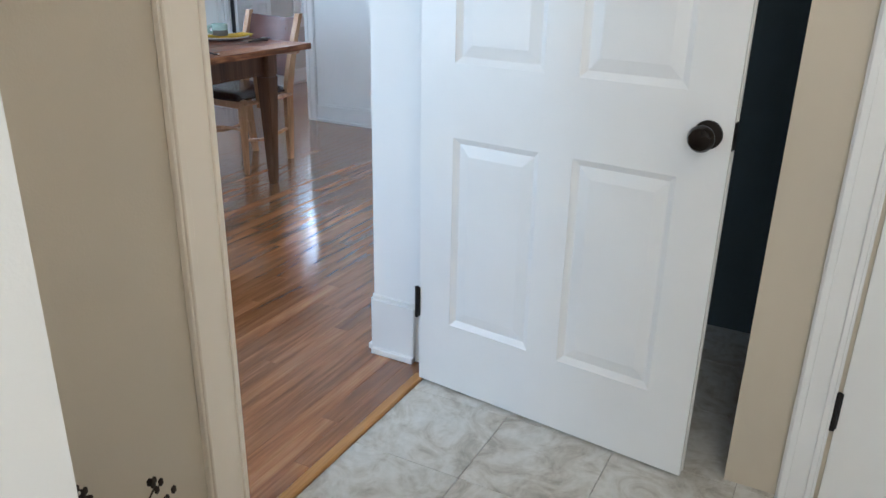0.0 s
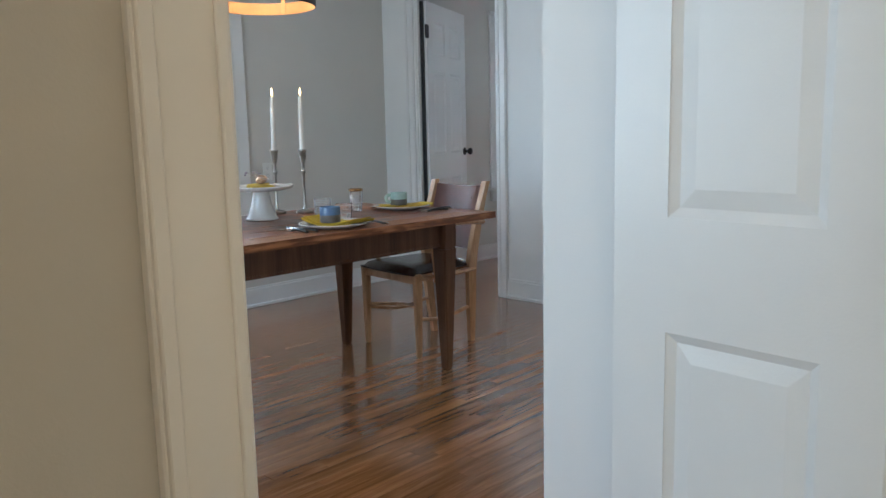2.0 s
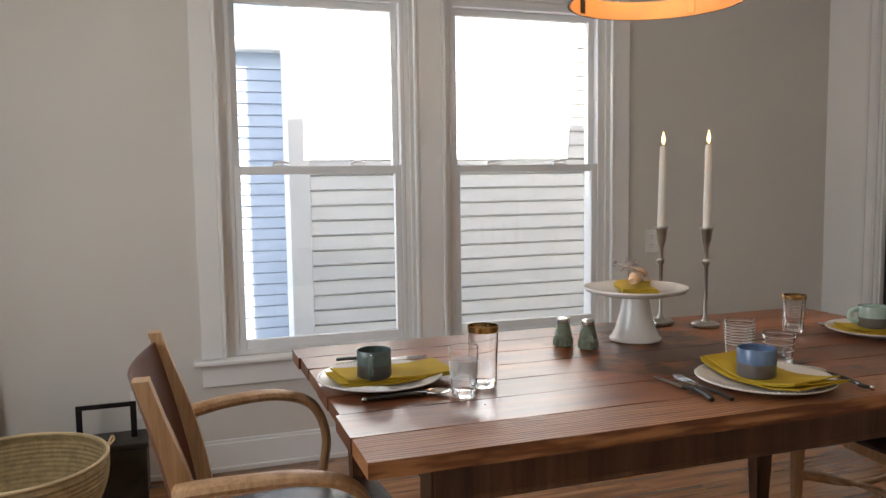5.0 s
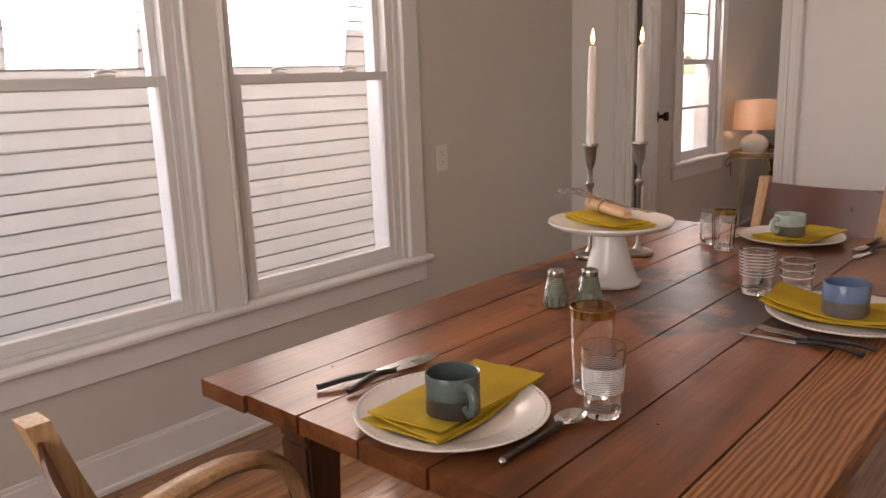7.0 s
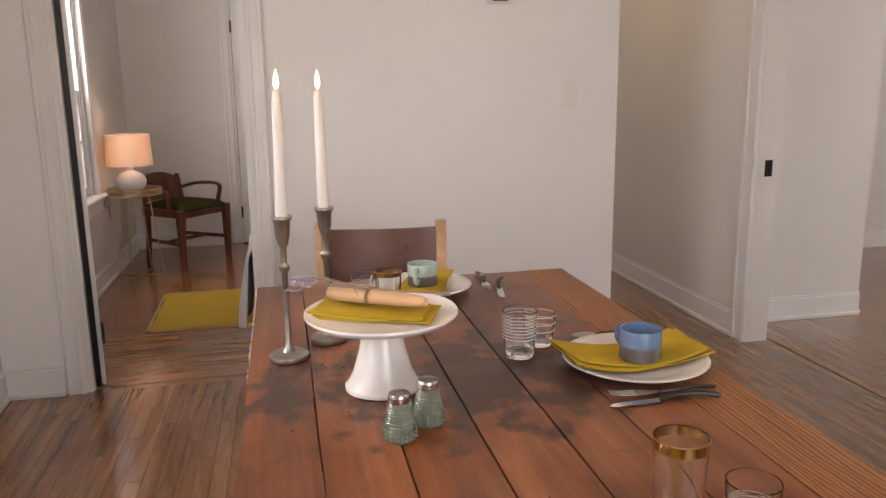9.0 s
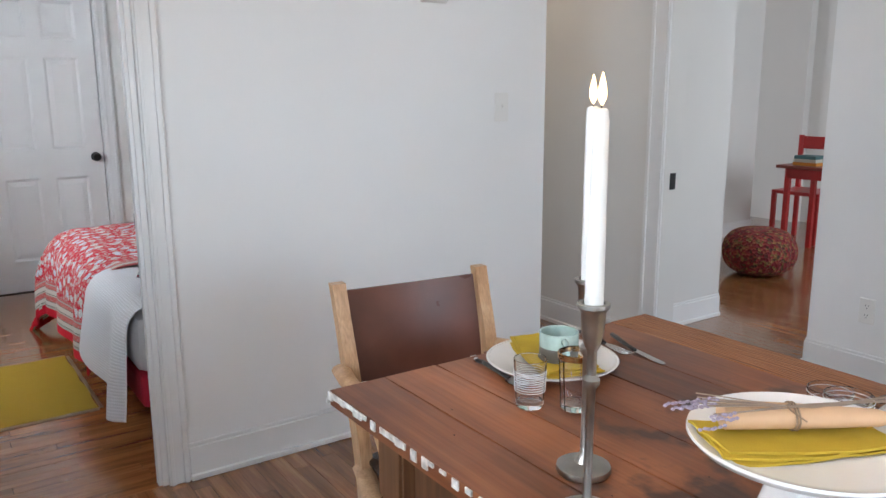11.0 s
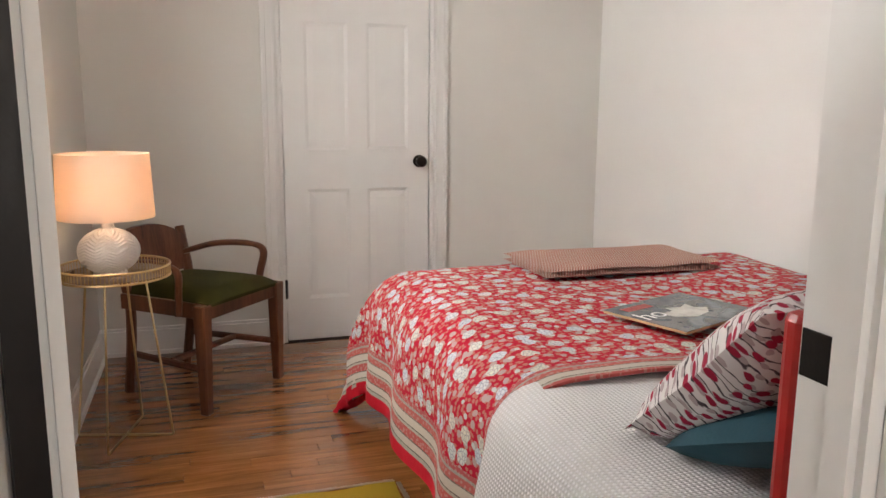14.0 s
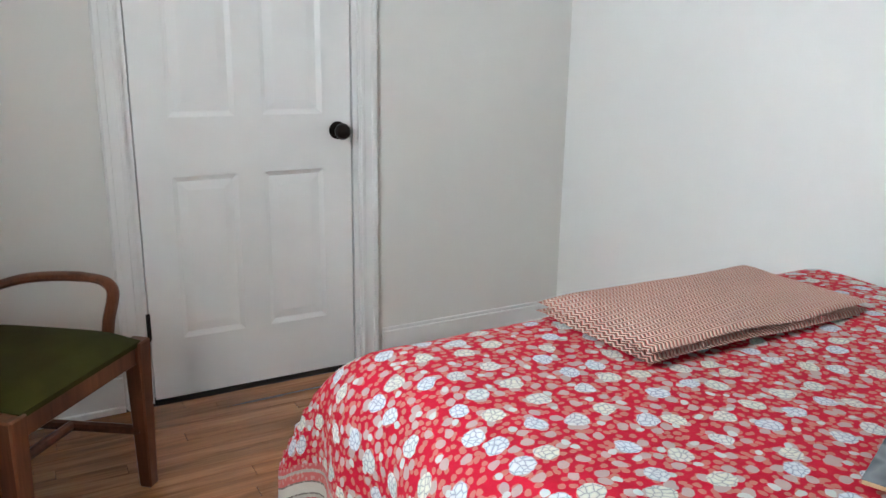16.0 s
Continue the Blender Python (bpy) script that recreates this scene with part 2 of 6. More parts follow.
# ---- mesh helpers ----
def box(bm, x0, x1, y0, y1, z0, z1, bevel=0.0, m=None):
    r = bmesh.ops.create_cube(bm, size=1.0)
    vs = r["verts"]
    for v in vs:
        v.co = Vector(((x0 + x1) / 2 + v.co.x * (x1 - x0), (y0 + y1) / 2 + v.co.y * (y1 - y0), (z0 + z1) / 2 + v.co.z * (z1 - z0)))
    if bevel:
        es = list({e for v in vs for e in v.link_edges})
        r = bmesh.ops.bevel(bm, geom=es, offset=bevel, segments=2 if bevel > 0.006 else 1, affect="EDGES", profile=0.5)
        vs = list({v for f in r["faces"] for v in f.verts} | {v for v in vs if v.is_valid})
    if m is not None:
        bmesh.ops.transform(bm, matrix=m, verts=[v for v in vs if v.is_valid])
    return vs


def hexa(bm, low, high):
    """A solid between two rings of points."""
    a, b = [bm.verts.new(p) for p in low], [bm.verts.new(p) for p in high]
    n = len(a)
    for i in range(n):
        bm.faces.new((a[i], a[(i + 1) % n], b[(i + 1) % n], b[i]))
    bm.faces.new(a[::-1])
    bm.faces.new(b)


def taper(bm, x, y, z0, s0, x1, y1, z1, s1):
    ring = lambda cx, cy, z, s: [(cx + i * s[0] / 2, cy + j * s[1] / 2, z) for i, j in ((-1, -1), (1, -1), (1, 1), (-1, 1))]
    hexa(bm, ring(x, y, z0, s0), ring(x1, y1, z1, s1))


def lathe(bm, profile, seg=32, cx=0.0, cy=0.0, cap=True):
    rings = []
    for r, z in profile:
        rings.append([bm.verts.new((cx + r * math.cos(2 * math.pi * i / seg), cy + r * math.sin(2 * math.pi * i / seg), z)) for i in range(seg)])
    for a, b in zip(rings, rings[1:]):
        for i in range(seg):
            bm.faces.new((a[i], a[(i + 1) % seg], b[(i + 1) % seg], b[i]))
    if cap:
        bm.faces.new(rings[0][::-1])
        bm.faces.new(rings[-1])


def tube(bm, pts, radius, seg=10, flat=1.0):
    """A bar swept along points; radius: one number or one a point; flat squeezes it in its second direction."""
    pts = [Vector(p) for p in pts]
    rs = radius if isinstance(radius, (list, tuple)) else [radius] * len(pts)
    rings, side = [], None
    for i, p in enumerate(pts):
        d = (pts[min(i + 1, len(pts) - 1)] - pts[max(i - 1, 0)]).normalized()
        if side is None:
            side = d.orthogonal().normalized() if abs(d.z) > 0.95 else d.cross(Vector((0, 0, 1))).normalized()
        side = (side - d * side.dot(d)).normalized()
        up = d.cross(side)
        rings.append([bm.verts.new(p + rs[i] * (math.cos(2 * math.pi * k / seg) * side + flat * math.sin(2 * math.pi * k / seg) * up)) for k in range(seg)])
    for a, b in zip(rings, rings[1:]):
        for k in range(seg):
            bm.faces.new((a[k], a[(k + 1) % seg], b[(k + 1) % seg], b[k]))
    bm.faces.new(rings[0][::-1])
    bm.faces.new(rings[-1])


def curve(points, n=24):
    """A smooth run of points through the given ones."""
    ps = [Vector(p) for p in points]
    ps = [2 * ps[0] - ps[1]] + ps + [2 * ps[-1] - ps[-2]]
    out, spans = [], len(ps) - 3
    for i in range(spans):
        for k in range(n):
            t = k / n
            a, b, c, d = ps[i : i + 4]
            out.append(0.5 * ((2 * b) + (c - a) * t + (2 * a - 5 * b + 4 * c - d) * t * t + (3 * b - a - 3 * c + d) * t**3))
    return out + [ps[-2]]


def part(name, bm, material, parent=None, label="", smooth=False, m=None):
    bmesh.ops.recalc_face_normals(bm, faces=bm.faces)
    me = bpy.data.meshes.new(name)
    bm.to_mesh(me)
    bm.free()
    me.materials.append(material)
    if smooth:
        for p in me.polygons:
            p.use_smooth = True
        me.set_sharp_from_angle(angle=radians(38))
    ob = new(name, me)
    if m is not None:
        ob.matrix_basis = m
    if parent is not None:
        ob.parent = parent
    if label:
        ob["label"] = label
    return ob


def thing(name, m, label, category, group=""):
    ob = new(name)
    ob.matrix_basis = m if isinstance(m, Matrix) else Matrix.Translation(m)
    ob.empty_display_size = 0.05
    return tagged(ob, label, category, group)


def structure(name, boxes, material, bevel=0.0, label="", parent=None):
    bm = bmesh.new()
    for b in boxes:
        box(bm, *b, bevel=bevel)
    ob = part(name, bm, material, parent)
    if parent is None:
        tagged(ob, label, "", "", "structure")
    return ob


# ---- the large structure ----
H = 2.6
# window wall, y 0 to 0.16, with three openings
WIN = [(-3.05, -2.305, 0.475, 1.965), (-2.095, -1.338, 0.475, 1.965)]
BWIN = (1.36, 1.915, 0.62, 1.95)
holes = WIN + [BWIN]
GAP = 0.045
holes = [(a - GAP, b + GAP, z0, z1 + GAP) for a, b, z0, z1 in holes]
xs = [-4.6, *[v for h in holes for v in h[:2]], 3.4]
segs = [(xs[i], xs[i + 1], 0, 0.16, 0, H) for i in range(0, len(xs), 2)]
for a, b, z0, z1 in holes:
    segs += [(a, b, 0, 0.16, 0, z0), (a, b, 0, 0.16, z1, H)]
structure("wall_north", segs, WALL_DIM, label="painted plaster wall with the window openings")
structure("wall_east", [(0, 0.09, -0.325, 0, 0, H), (0, 0.09, -2.755, -1.090, 0, H), (0, 0.09, -1.090, -0.325, 2.055, H)], WALL_COOL, label="white painted wall with a doorway to the bedroom")
structure("wall_bedroom_east", [(3.215, 3.33, -0.835, 0, 0, H), (3.215, 3.33, -2.66, -1.60, 0, H), (3.215, 3.33, -1.60, -0.835, 2.04, H)], WALL, label="cream painted bedroom wall with the closet doorway")
structure("closet_back", [(3.8, 3.9, -2.6, 0, 0, H)], WALL, label="plain closet back wall")
structure("wall_bedroom_south", [(0.09, 3.215, -2.755, -2.52, 0, H)], WALL_COOL, label="white painted bedroom wall")
structure("wall_hall_south", [(-0.075, 1.57, -3.58, -3.46, 0, H), (0.22, 0.34, -4.35, -3.58, 0, H)], WALL, label="painted wall round the hall corner")
structure("wall_hall_end", [(5.6, 5.7, -4.35, -2.7, 0, H), (5.6, 5.7, -8, -4.8, 0, H), (5.6, 5.7, -4.8, -4.35, 0, 1.08), (5.6, 5.7, -4.8, -4.35, 2.0, H), (3.33, 5.6, -2.78, -2.66, 0, H)], WALL, label="painted wall at the end of the hall")
structure("wall_living", [(1.75, 1.85, -6.9, -4.6, 0, H), (-2.0, 1.85, -8.0, -7.9, 0, H), (-2.1, -2.0, -8.0, -4.6, 0, H), (1.85, 5.6, -7.9, -7.8, 0, H)], WALL, label="painted living room wall")
structure("wall_south", [(-1.9, -0.56, -4.1, -3.975, 0, H), (-2.735, -1.9, -3.6, -3.41, 0, H), (-2.0, -1.9, -4.1, -3.6, 0, H)], WALL_COOL, label="white painted wall between dining and living room")
structure("wall_south_west", [(-4.6, -3.521, -3.56, -3.40, 0, H), (-3.521, -2.735, -3.56, -3.41, 2.05, H)], WALL_TAN, label="greige painted wall beside the passage")
# the opening in this unseen wall is added for the fill lamp
structure("wall_west", [(-4.7, -4.6, -3.56, -2.5, 0, H), (-4.7, -4.6, -1.1, 0.16, 0, H), (-4.7, -4.6, -2.5, -1.1, 0, 0.7), (-4.7, -4.6, -2.5, -1.1, 2.05, H)], WALL, label="unseen plaster wall with an opening added for light")
structure("wall_entry_corner", [(-5.6, -4.284, -4.14, -3.56, 0, H)], WALL, label="cream painted wall corner of the entry")
structure("wall_entry_east", [(-2.86, -2.76, -5.6, -4.516, 0, H), (-2.86, -2.76, -4.516, -3.60, 2.06, H)], WALL_TAN, label="greige painted wall beside the closet")
# the unlit closet's shade is put into a near-black wall colour
structure("closet_walls", [(-2.76, -1.9, -4.75, -4.65, 0, H), (-2.0, -1.9, -4.65, -4.1, 0, H)], plain("closet_shade", (0.06, 0.075, 0.08), 0.8), label="closet wall coloured dark as shade")
structure("wall_entry_outer", [(-5.6, -5.5, -5.6, -4.14, 0, H), (-5.6, -2.76, -5.7, -5.6, 0, H)], WALL, label="plain entry wall")
structure("ceiling", [(-5.7, 5.7, -8.0, 0.16, H, H + 0.1)], CEIL, label="white painted ceiling")
# unseen slab, sized so its eave shades the lower neighbour wall
structure("roof", [(-6.2, 6.2, -8.5, 0.62, 2.74, 2.84)], STUCCO, label="unseen slab with eaves, added to shade the neighbour's wall")

# floors
structure("subfloor", [(-4.7, 5.7, -8, 0.16, -0.10, -0.016)], plain("dark_joint", (0.02, 0.010, 0.006), 0.8), label="dark underfloor")
structure("ground", [(-400, 400, -400, 400, -0.62, -0.5)], BOUNCE_GROUND, label="pale ground outside, added to bounce light onto the siding")


# baseboards: a board with a rounded shoe
def baseboard(runs, name="baseboard", h=0.132):
    """Runs of (axis, along from, to, face, side): along that axis, standing proud of the face by side."""
    bm = bmesh.new()
    for axis, a, b, face, side in runs:
        for out, z0, z1 in ((0.014, 0, h - 0.014), (0.008, h - 0.014, h), (0.026, 0, 0.02)):
            lo, hi = sorted((face, face + side * out))
            if axis == "x":
                box(bm, a, b, lo, hi, z0, z1, bevel=0.002)
            else:
                box(bm, lo, hi, a, b, z0, z1, bevel=0.002)
    return tagged(part(name, bm, TRIM), "white painted baseboard with a shoe moulding", "", "", "structure")


baseboard([("x", -4.6, 0, 0, -1), ("y", -3.4, 0, -4.6, 1)])
baseboard([("y", -0.245, 0, 0, -1), ("y", -2.755, -1.163, 0, -1), ("x", 0.0, 0.09, -2.755, -1)])
baseboard([("x", 0.09, 3.215, 0, -1), ("y", -2.52, -1.69, 3.215, -1), ("y", -0.76, 0, 3.215, -1), ("x", 0.09, 3.215, -2.52, 1)])
baseboard([("x", 0.032, 1.57, -3.46, 1), ("y", -4.35, -3.58, 0.22, -1), ("x", 0.22, 0.34, -4.35, -1), ("x", 0.09, 3.2, -2.755, -1)])
baseboard([("x", -1.9, -0.56, -3.975, 1), ("y", -4.1, -3.975, -0.56, 1)])
baseboard([("x", -2.735, -1.9, -3.41, 1), ("y", -3.56, -3.41, -2.735, -1)], h=0.20)
baseboard([("y", -6.9, -4.6, 1.75, -1), ("x", -2, 1.75, -7.9, 1)])


# casings
def casing(name, plane, side, axis, a, b, z0, z1, w=0.085, label="white painted moulded door casing", sides=(1, 1), head=True):
    """A moulded frame round an opening a to b along an axis, on the face at plane, proud towards side."""
    bm = bmesh.new()
    strips = ((0.0, w, 0.016), (0.006, 0.020, 0.022), (w - 0.022, w - 0.004, 0.024))

    def slab(u0, u1, v0, v1, d):
        lo, hi = sorted((plane, plane + side * d))
        (box(bm, u0, u1, lo, hi, v0, v1, bevel=0.002) if axis == "x" else box(bm, lo, hi, u0, u1, v0, v1, bevel=0.002))

    for s0, s1, d in strips:
        if sides[0]:
            slab(a - s1, a - s0, z0, z1 + (s0 if head else 0), d)
        if sides[1]:
            slab(b + s0, b + s1, z0, z1 + (s0 if head else 0), d)
        if head:
            slab(a - (s1 if sides[0] else 0), b + (s1 if sides[1] else 0), z1 + s0, z1 + s1, d + 0.0005)
    return tagged(part(name, bm, TRIM), label, "", "", "structure")


def jamb(name, axis, a, b, lo, hi, z1, stop=None, label="white painted door jamb"):
    """The lining of a doorway, with its stop."""
    bm = bmesh.new()
    t = 0.018
    put = (lambda u0, u1, v0, v1, *z: box(bm, u0, u1, v0, v1, *z)) if axis == "x" else (lambda u0, u1, v0, v1, *z: box(bm, v0, v1, u0, u1, *z))
    put(a, a + t, lo - 0.001, hi + 0.001, 0, z1)
    put(b - t, b, lo - 0.001, hi + 0.001, 0, z1)
    put(a + t, b - t, lo - 0.001, hi + 0.001, z1 - t, z1)
    if stop:
        put(a + t, a + t + 0.011, stop[0], stop[1], 0, z1 - t)
        put(b - t - 0.011, b - t, stop[0], stop[1], 0, z1 - t)
    return tagged(part(name, bm, TRIM), label, "", "", "structure")


casing("trim_bedroom_doorway", 0, -1, "y", -1.090, -0.325, 0, 2.055, w=0.072)
casing("trim_bedroom_doorway", 0.09, 1, "y", -1.090, -0.325, 0, 2.055, w=0.076)
jamb("jamb_bedroom_doorway", "y", -1.090, -0.325, 0, 0.09, 2.055, stop=(0.008, 0.040))
casing("trim_closet", 3.215, -1, "y", -1.60, -0.835, 0, 2.04, w=0.07)
jamb("jamb_closet", "y", -1.60, -0.835, 3.215, 3.33, 2.04)
casing("trim_hall_doorway", -3.46, 1, "x", -0.16, -0.075, 0, 2.05, w=0.105, sides=(0, 1), head=False)
casing("trim_passage", -3.56, -1, "x", -3.521, -2.78, 0, 2.05, w=0.11, sides=(1, 0), label="wide passage casing tinted cream as warmly lit, with cracked caulk")
# trim colour tinted cream to carry the warm entry light on this casing
TRIM_WARM_LIT = plain("warm_lit_trim", (0.80, 0.71, 0.58), 0.4, vary=0.03, scale=4, relief=0.08, fine=60)
for ob in bpy.data.objects:
    if ob.type == "MESH" and (ob.name.startswith("trim_passage") or (ob.parent and ob.parent.name.startswith("trim_passage"))):
        ob.data.materials[0] = TRIM_WARM_LIT
casing("trim_closet_door", -2.86, -1, "y", -4.516, -3.60, 0, 2.06, w=0.07, sides=(0, 0), label="white painted closet door casing")
casing("trim_entry_door", -2.86, -1, "y", -5.48, -4.715, 0, 2.06, w=0.08, label="white painted door casing")


# ---- six-panel doors ----
def six_panel_door(name, m, width, height, label, knob_side=1, hinge_z=(0.27, 1.78), knob_z=0.89, t=0.035, handle="dark bronze round door knob", hinge=(-0.009, 0.003), gap_shade=False):
    """Leaf along +x from its hinge edge at the origin; the face seen lies at y = 0 and the slab behind it."""
    d = thing(name, m, label, "door")
    d["kind"] = "structure"
    bm = bmesh.new()
    core = 0.011
    box(bm, 0.004, width - 0.004, core, t - core, 0.012, height - 0.004)
    c = [0.0, 0.105, width / 2 - 0.045, width / 2 + 0.045, width - 0.105, width]
    rows = [(0.008, 0.215), (0.76, 0.95), (1.55, 1.665), (1.905, height)]
    for y0, y1 in ((0, core), (t - core, t)):
        for i in (0, 2, 4):
            box(bm, c[i], c[i + 1], y0, y1, 0.008, height)
        for z0, z1 in rows:
            for i in (1, 3):
                box(bm, c[i], c[i + 1], y0, y1, z0, z1)
    part("leaf", bm, DOORP, d)
    for side in (0, 1):
        for (z0, z1) in ((0.215, 0.76), (0.95, 1.55), (1.665, 1.905)):
            for i in (1, 3):
                x0, x1 = c[i], c[i + 1]
                bm = bmesh.new()
                g = 0.004
                low = [(x0 + 0.0, z0 + 0.0), (x1 - 0.0, z0), (x1, z1), (x0, z1)]
                mid = [(x0 + 0.016, z0 + 0.016), (x1 - 0.016, z0 + 0.016), (x1 - 0.016, z1 - 0.016), (x0 + 0.016, z1 - 0.016)]
                top = [(x0 + 0.046, z0 + 0.046), (x1 - 0.046, z0 + 0.046), (x1 - 0.046, z1 - 0.046), (x0 + 0.046, z1 - 0.046)]
                ys = (0.0015, 0.0095, 0.0035)
                rings = []
                for ring, yy in zip((low, mid, top), ys):
                    y = yy if side == 0 else t - yy
                    rings.append([bm.verts.new((x, y, z)) for x, z in ring])
                for a, b in zip(rings, rings[1:]):
                    for k in range(4):
                        bm.faces.new((a[k], a[(k + 1) % 4], b[(k + 1) % 4], b[k]))
                bm.faces.new(rings[-1])
                back = [bm.verts.new((x, core if side == 0 else t - core, z)) for x, z in low]
                for k in range(4):
                    bm.faces.new((back[k], back[(k + 1) % 4], rings[0][(k + 1) % 4], rings[0][k]))
                bm.faces.new(back)
                part("panel", bm, DOORP, d)
    kx = width - 0.050
    for s in (-1, 1):
        y = 0 if s < 0 else t
        bm = bmesh.new()
        lathe(bm, [(0.031, 0), (0.031, 0.006), (0.012, 0.010), (0.011, 0.028), (0.020, 0.034), (0.0275, 0.045), (0.0285, 0.054), (0.023, 0.064), (0.008, 0.068)], 28)
        k = part("door_knob", bm, BRONZE, d, handle, smooth=True, m=Matrix.Translation((kx, y, knob_z)) @ pose(0, 0, 0, 90 if s < 0 else -90))
    bm = bmesh.new()
    box(bm, width - 0.001, width + 0.002, t / 2 - 0.012, t / 2 + 0.012, knob_z - 0.03, knob_z + 0.03)
    part("latch_plate", bm, BRONZE, d)
    # black strip put in as the shade of the gap beside the hinges
    if gap_shade:
        bm = bmesh.new()
        box(bm, -0.020, -0.001, 0.021, 0.044, 0.01, height)
        part("draught_strip", bm, IRON, d, "black strip standing in for shade in the hinge gap")
    for z in hinge_z:
        bm = bmesh.new()
        box(bm, hinge[0], hinge[1], hinge[2] if len(hinge) > 2 else -0.003, 0.0015, z - 0.045, z + 0.045)
        lathe(bm, [(0.006, z - 0.048), (0.006, z + 0.048)], 10, cx=-0.006, cy=-0.005)
        part("hinge", bm, IRON, d, "black iron hinge")
    return d


# closet door at the far side of the bedroom, seen from the west
six_panel_door("door_closet", Matrix.Translation((3.222, -0.858, 0)) @ pose(0, 0, 0, 0, 0, -90), 0.719, 2.02, "closed white six-panel closet door with a dark knob")
# bedroom door, open towards the bedroom's window wall
six_panel_door("door_bedroom", Matrix.Translation((0.064, -0.392, 0)) @ pose(0, 0, 0, 0, 0, 21), 0.77, 2.03, "open white six-panel bedroom door with black hinges", hinge_z=(0.25, 1.82), knob_z=0.955, hinge=(-0.030, 0.02, -0.009), gap_shade=True)
# closet door of the entry, ajar
dv = math.degrees(math.atan2(-0.816, -0.095))
six_panel_door("door_entry_closet", Matrix.Translation((-2.822, -3.622, 0)) @ pose(0, 0, 0, 0, 0, dv), 0.80, 2.03, "white six-panel closet door standing ajar with a dark knob", hinge_z=(0.26, 1.8), knob_z=0.862)
six_panel_door("door_entry", Matrix.Translation((-2.868, -4.725, 0)) @ pose(0, 0, 0, 0, 0, -90), 0.73, 2.03, "closed white six-panel door in the entry")


# ---- windows ----
def sash_window(name, x0, x1, z0, z1, zm, label, bars=0, y=0.0):
    """A double-hung window in the wall y to y + 0.16: frame, two sashes, panes and latches."""
    w = thing(name, (x0, y, z0), label, "window")
    w["kind"] = "structure"
    W, Z, M = x1 - x0, z1 - z0, zm - z0

    def frame_of(nm, a, b, c, d, ya, yb, s, top=None, bottom=None, parent=w):
        bm = bmesh.new()
        top, bottom = top or s, bottom or s
        box(bm, a, a + s, ya, yb, c, d, 0.002), box(bm, b - s, b, ya, yb, c, d, 0.002)
        box(bm, a + s, b - s, ya, yb, c, c + bottom, 0.002), box(bm, a + s, b - s, ya, yb, d - top, d, 0.002)
        return part(nm, bm, SASH, parent)

    frame_of("window_frame", 0, W, 0, Z, 0.02, 0.15, 0.018)
    lower = frame_of("sash", 0.018, W - 0.018, 0.018, M + 0.018, 0.025, 0.055, 0.028, 0.034, 0.04)
    upper = frame_of("sash", 0.018, W - 0.018, M - 0.016, Z - 0.018, 0.060, 0.090, 0.028, 0.03, 0.034)
    for sash, a, b, yy in ((lower, 0.05, M - 0.008, 0.04), (upper, M + 0.010, Z - 0.04, 0.075)):
        bm = bmesh.new()
        box(bm, 0.044, W - 0.044, yy - 0.002, yy + 0.002, a, b)
        p = part("pane", bm, PANE, sash)
        p.visible_shadow = False
        for k in range(bars):
            bm = bmesh.new()
            zz = a + (b - a) * (k + 1) / (bars + 1)
            box(bm, 0.044, W - 0.044, yy - 0.009, yy + 0.009, zz - 0.009, zz + 0.009, 0.002)
            part("glazing_bar", bm, SASH, sash)
    for fx in (0.28, 0.72):
        bm = bmesh.new()
        cx = W * fx
        box(bm, cx - 0.032, cx + 0.032, 0.026, 0.054, M + 0.018, M + 0.024, 0.002)
        tube(bm, [(cx - 0.03, 0.04, M + 0.027), (cx - 0.012, 0.036, M + 0.034), (cx + 0.012, 0.034, M + 0.036), (cx + 0.036, 0.030, M + 0.030)], [0.004, 0.008, 0.006, 0.003], 8)
        part("sash_latch", bm, SASH, lower)
    return w


sash_window("window_1", *WIN[0], 1.237, "white double-hung window over the dining table")
sash_window("window_2", *WIN[1], 1.237, "white double-hung window over the dining table")
sash_window("window_3", *BWIN, 1.275, "white double-hung bedroom window with glazing bars", bars=1)


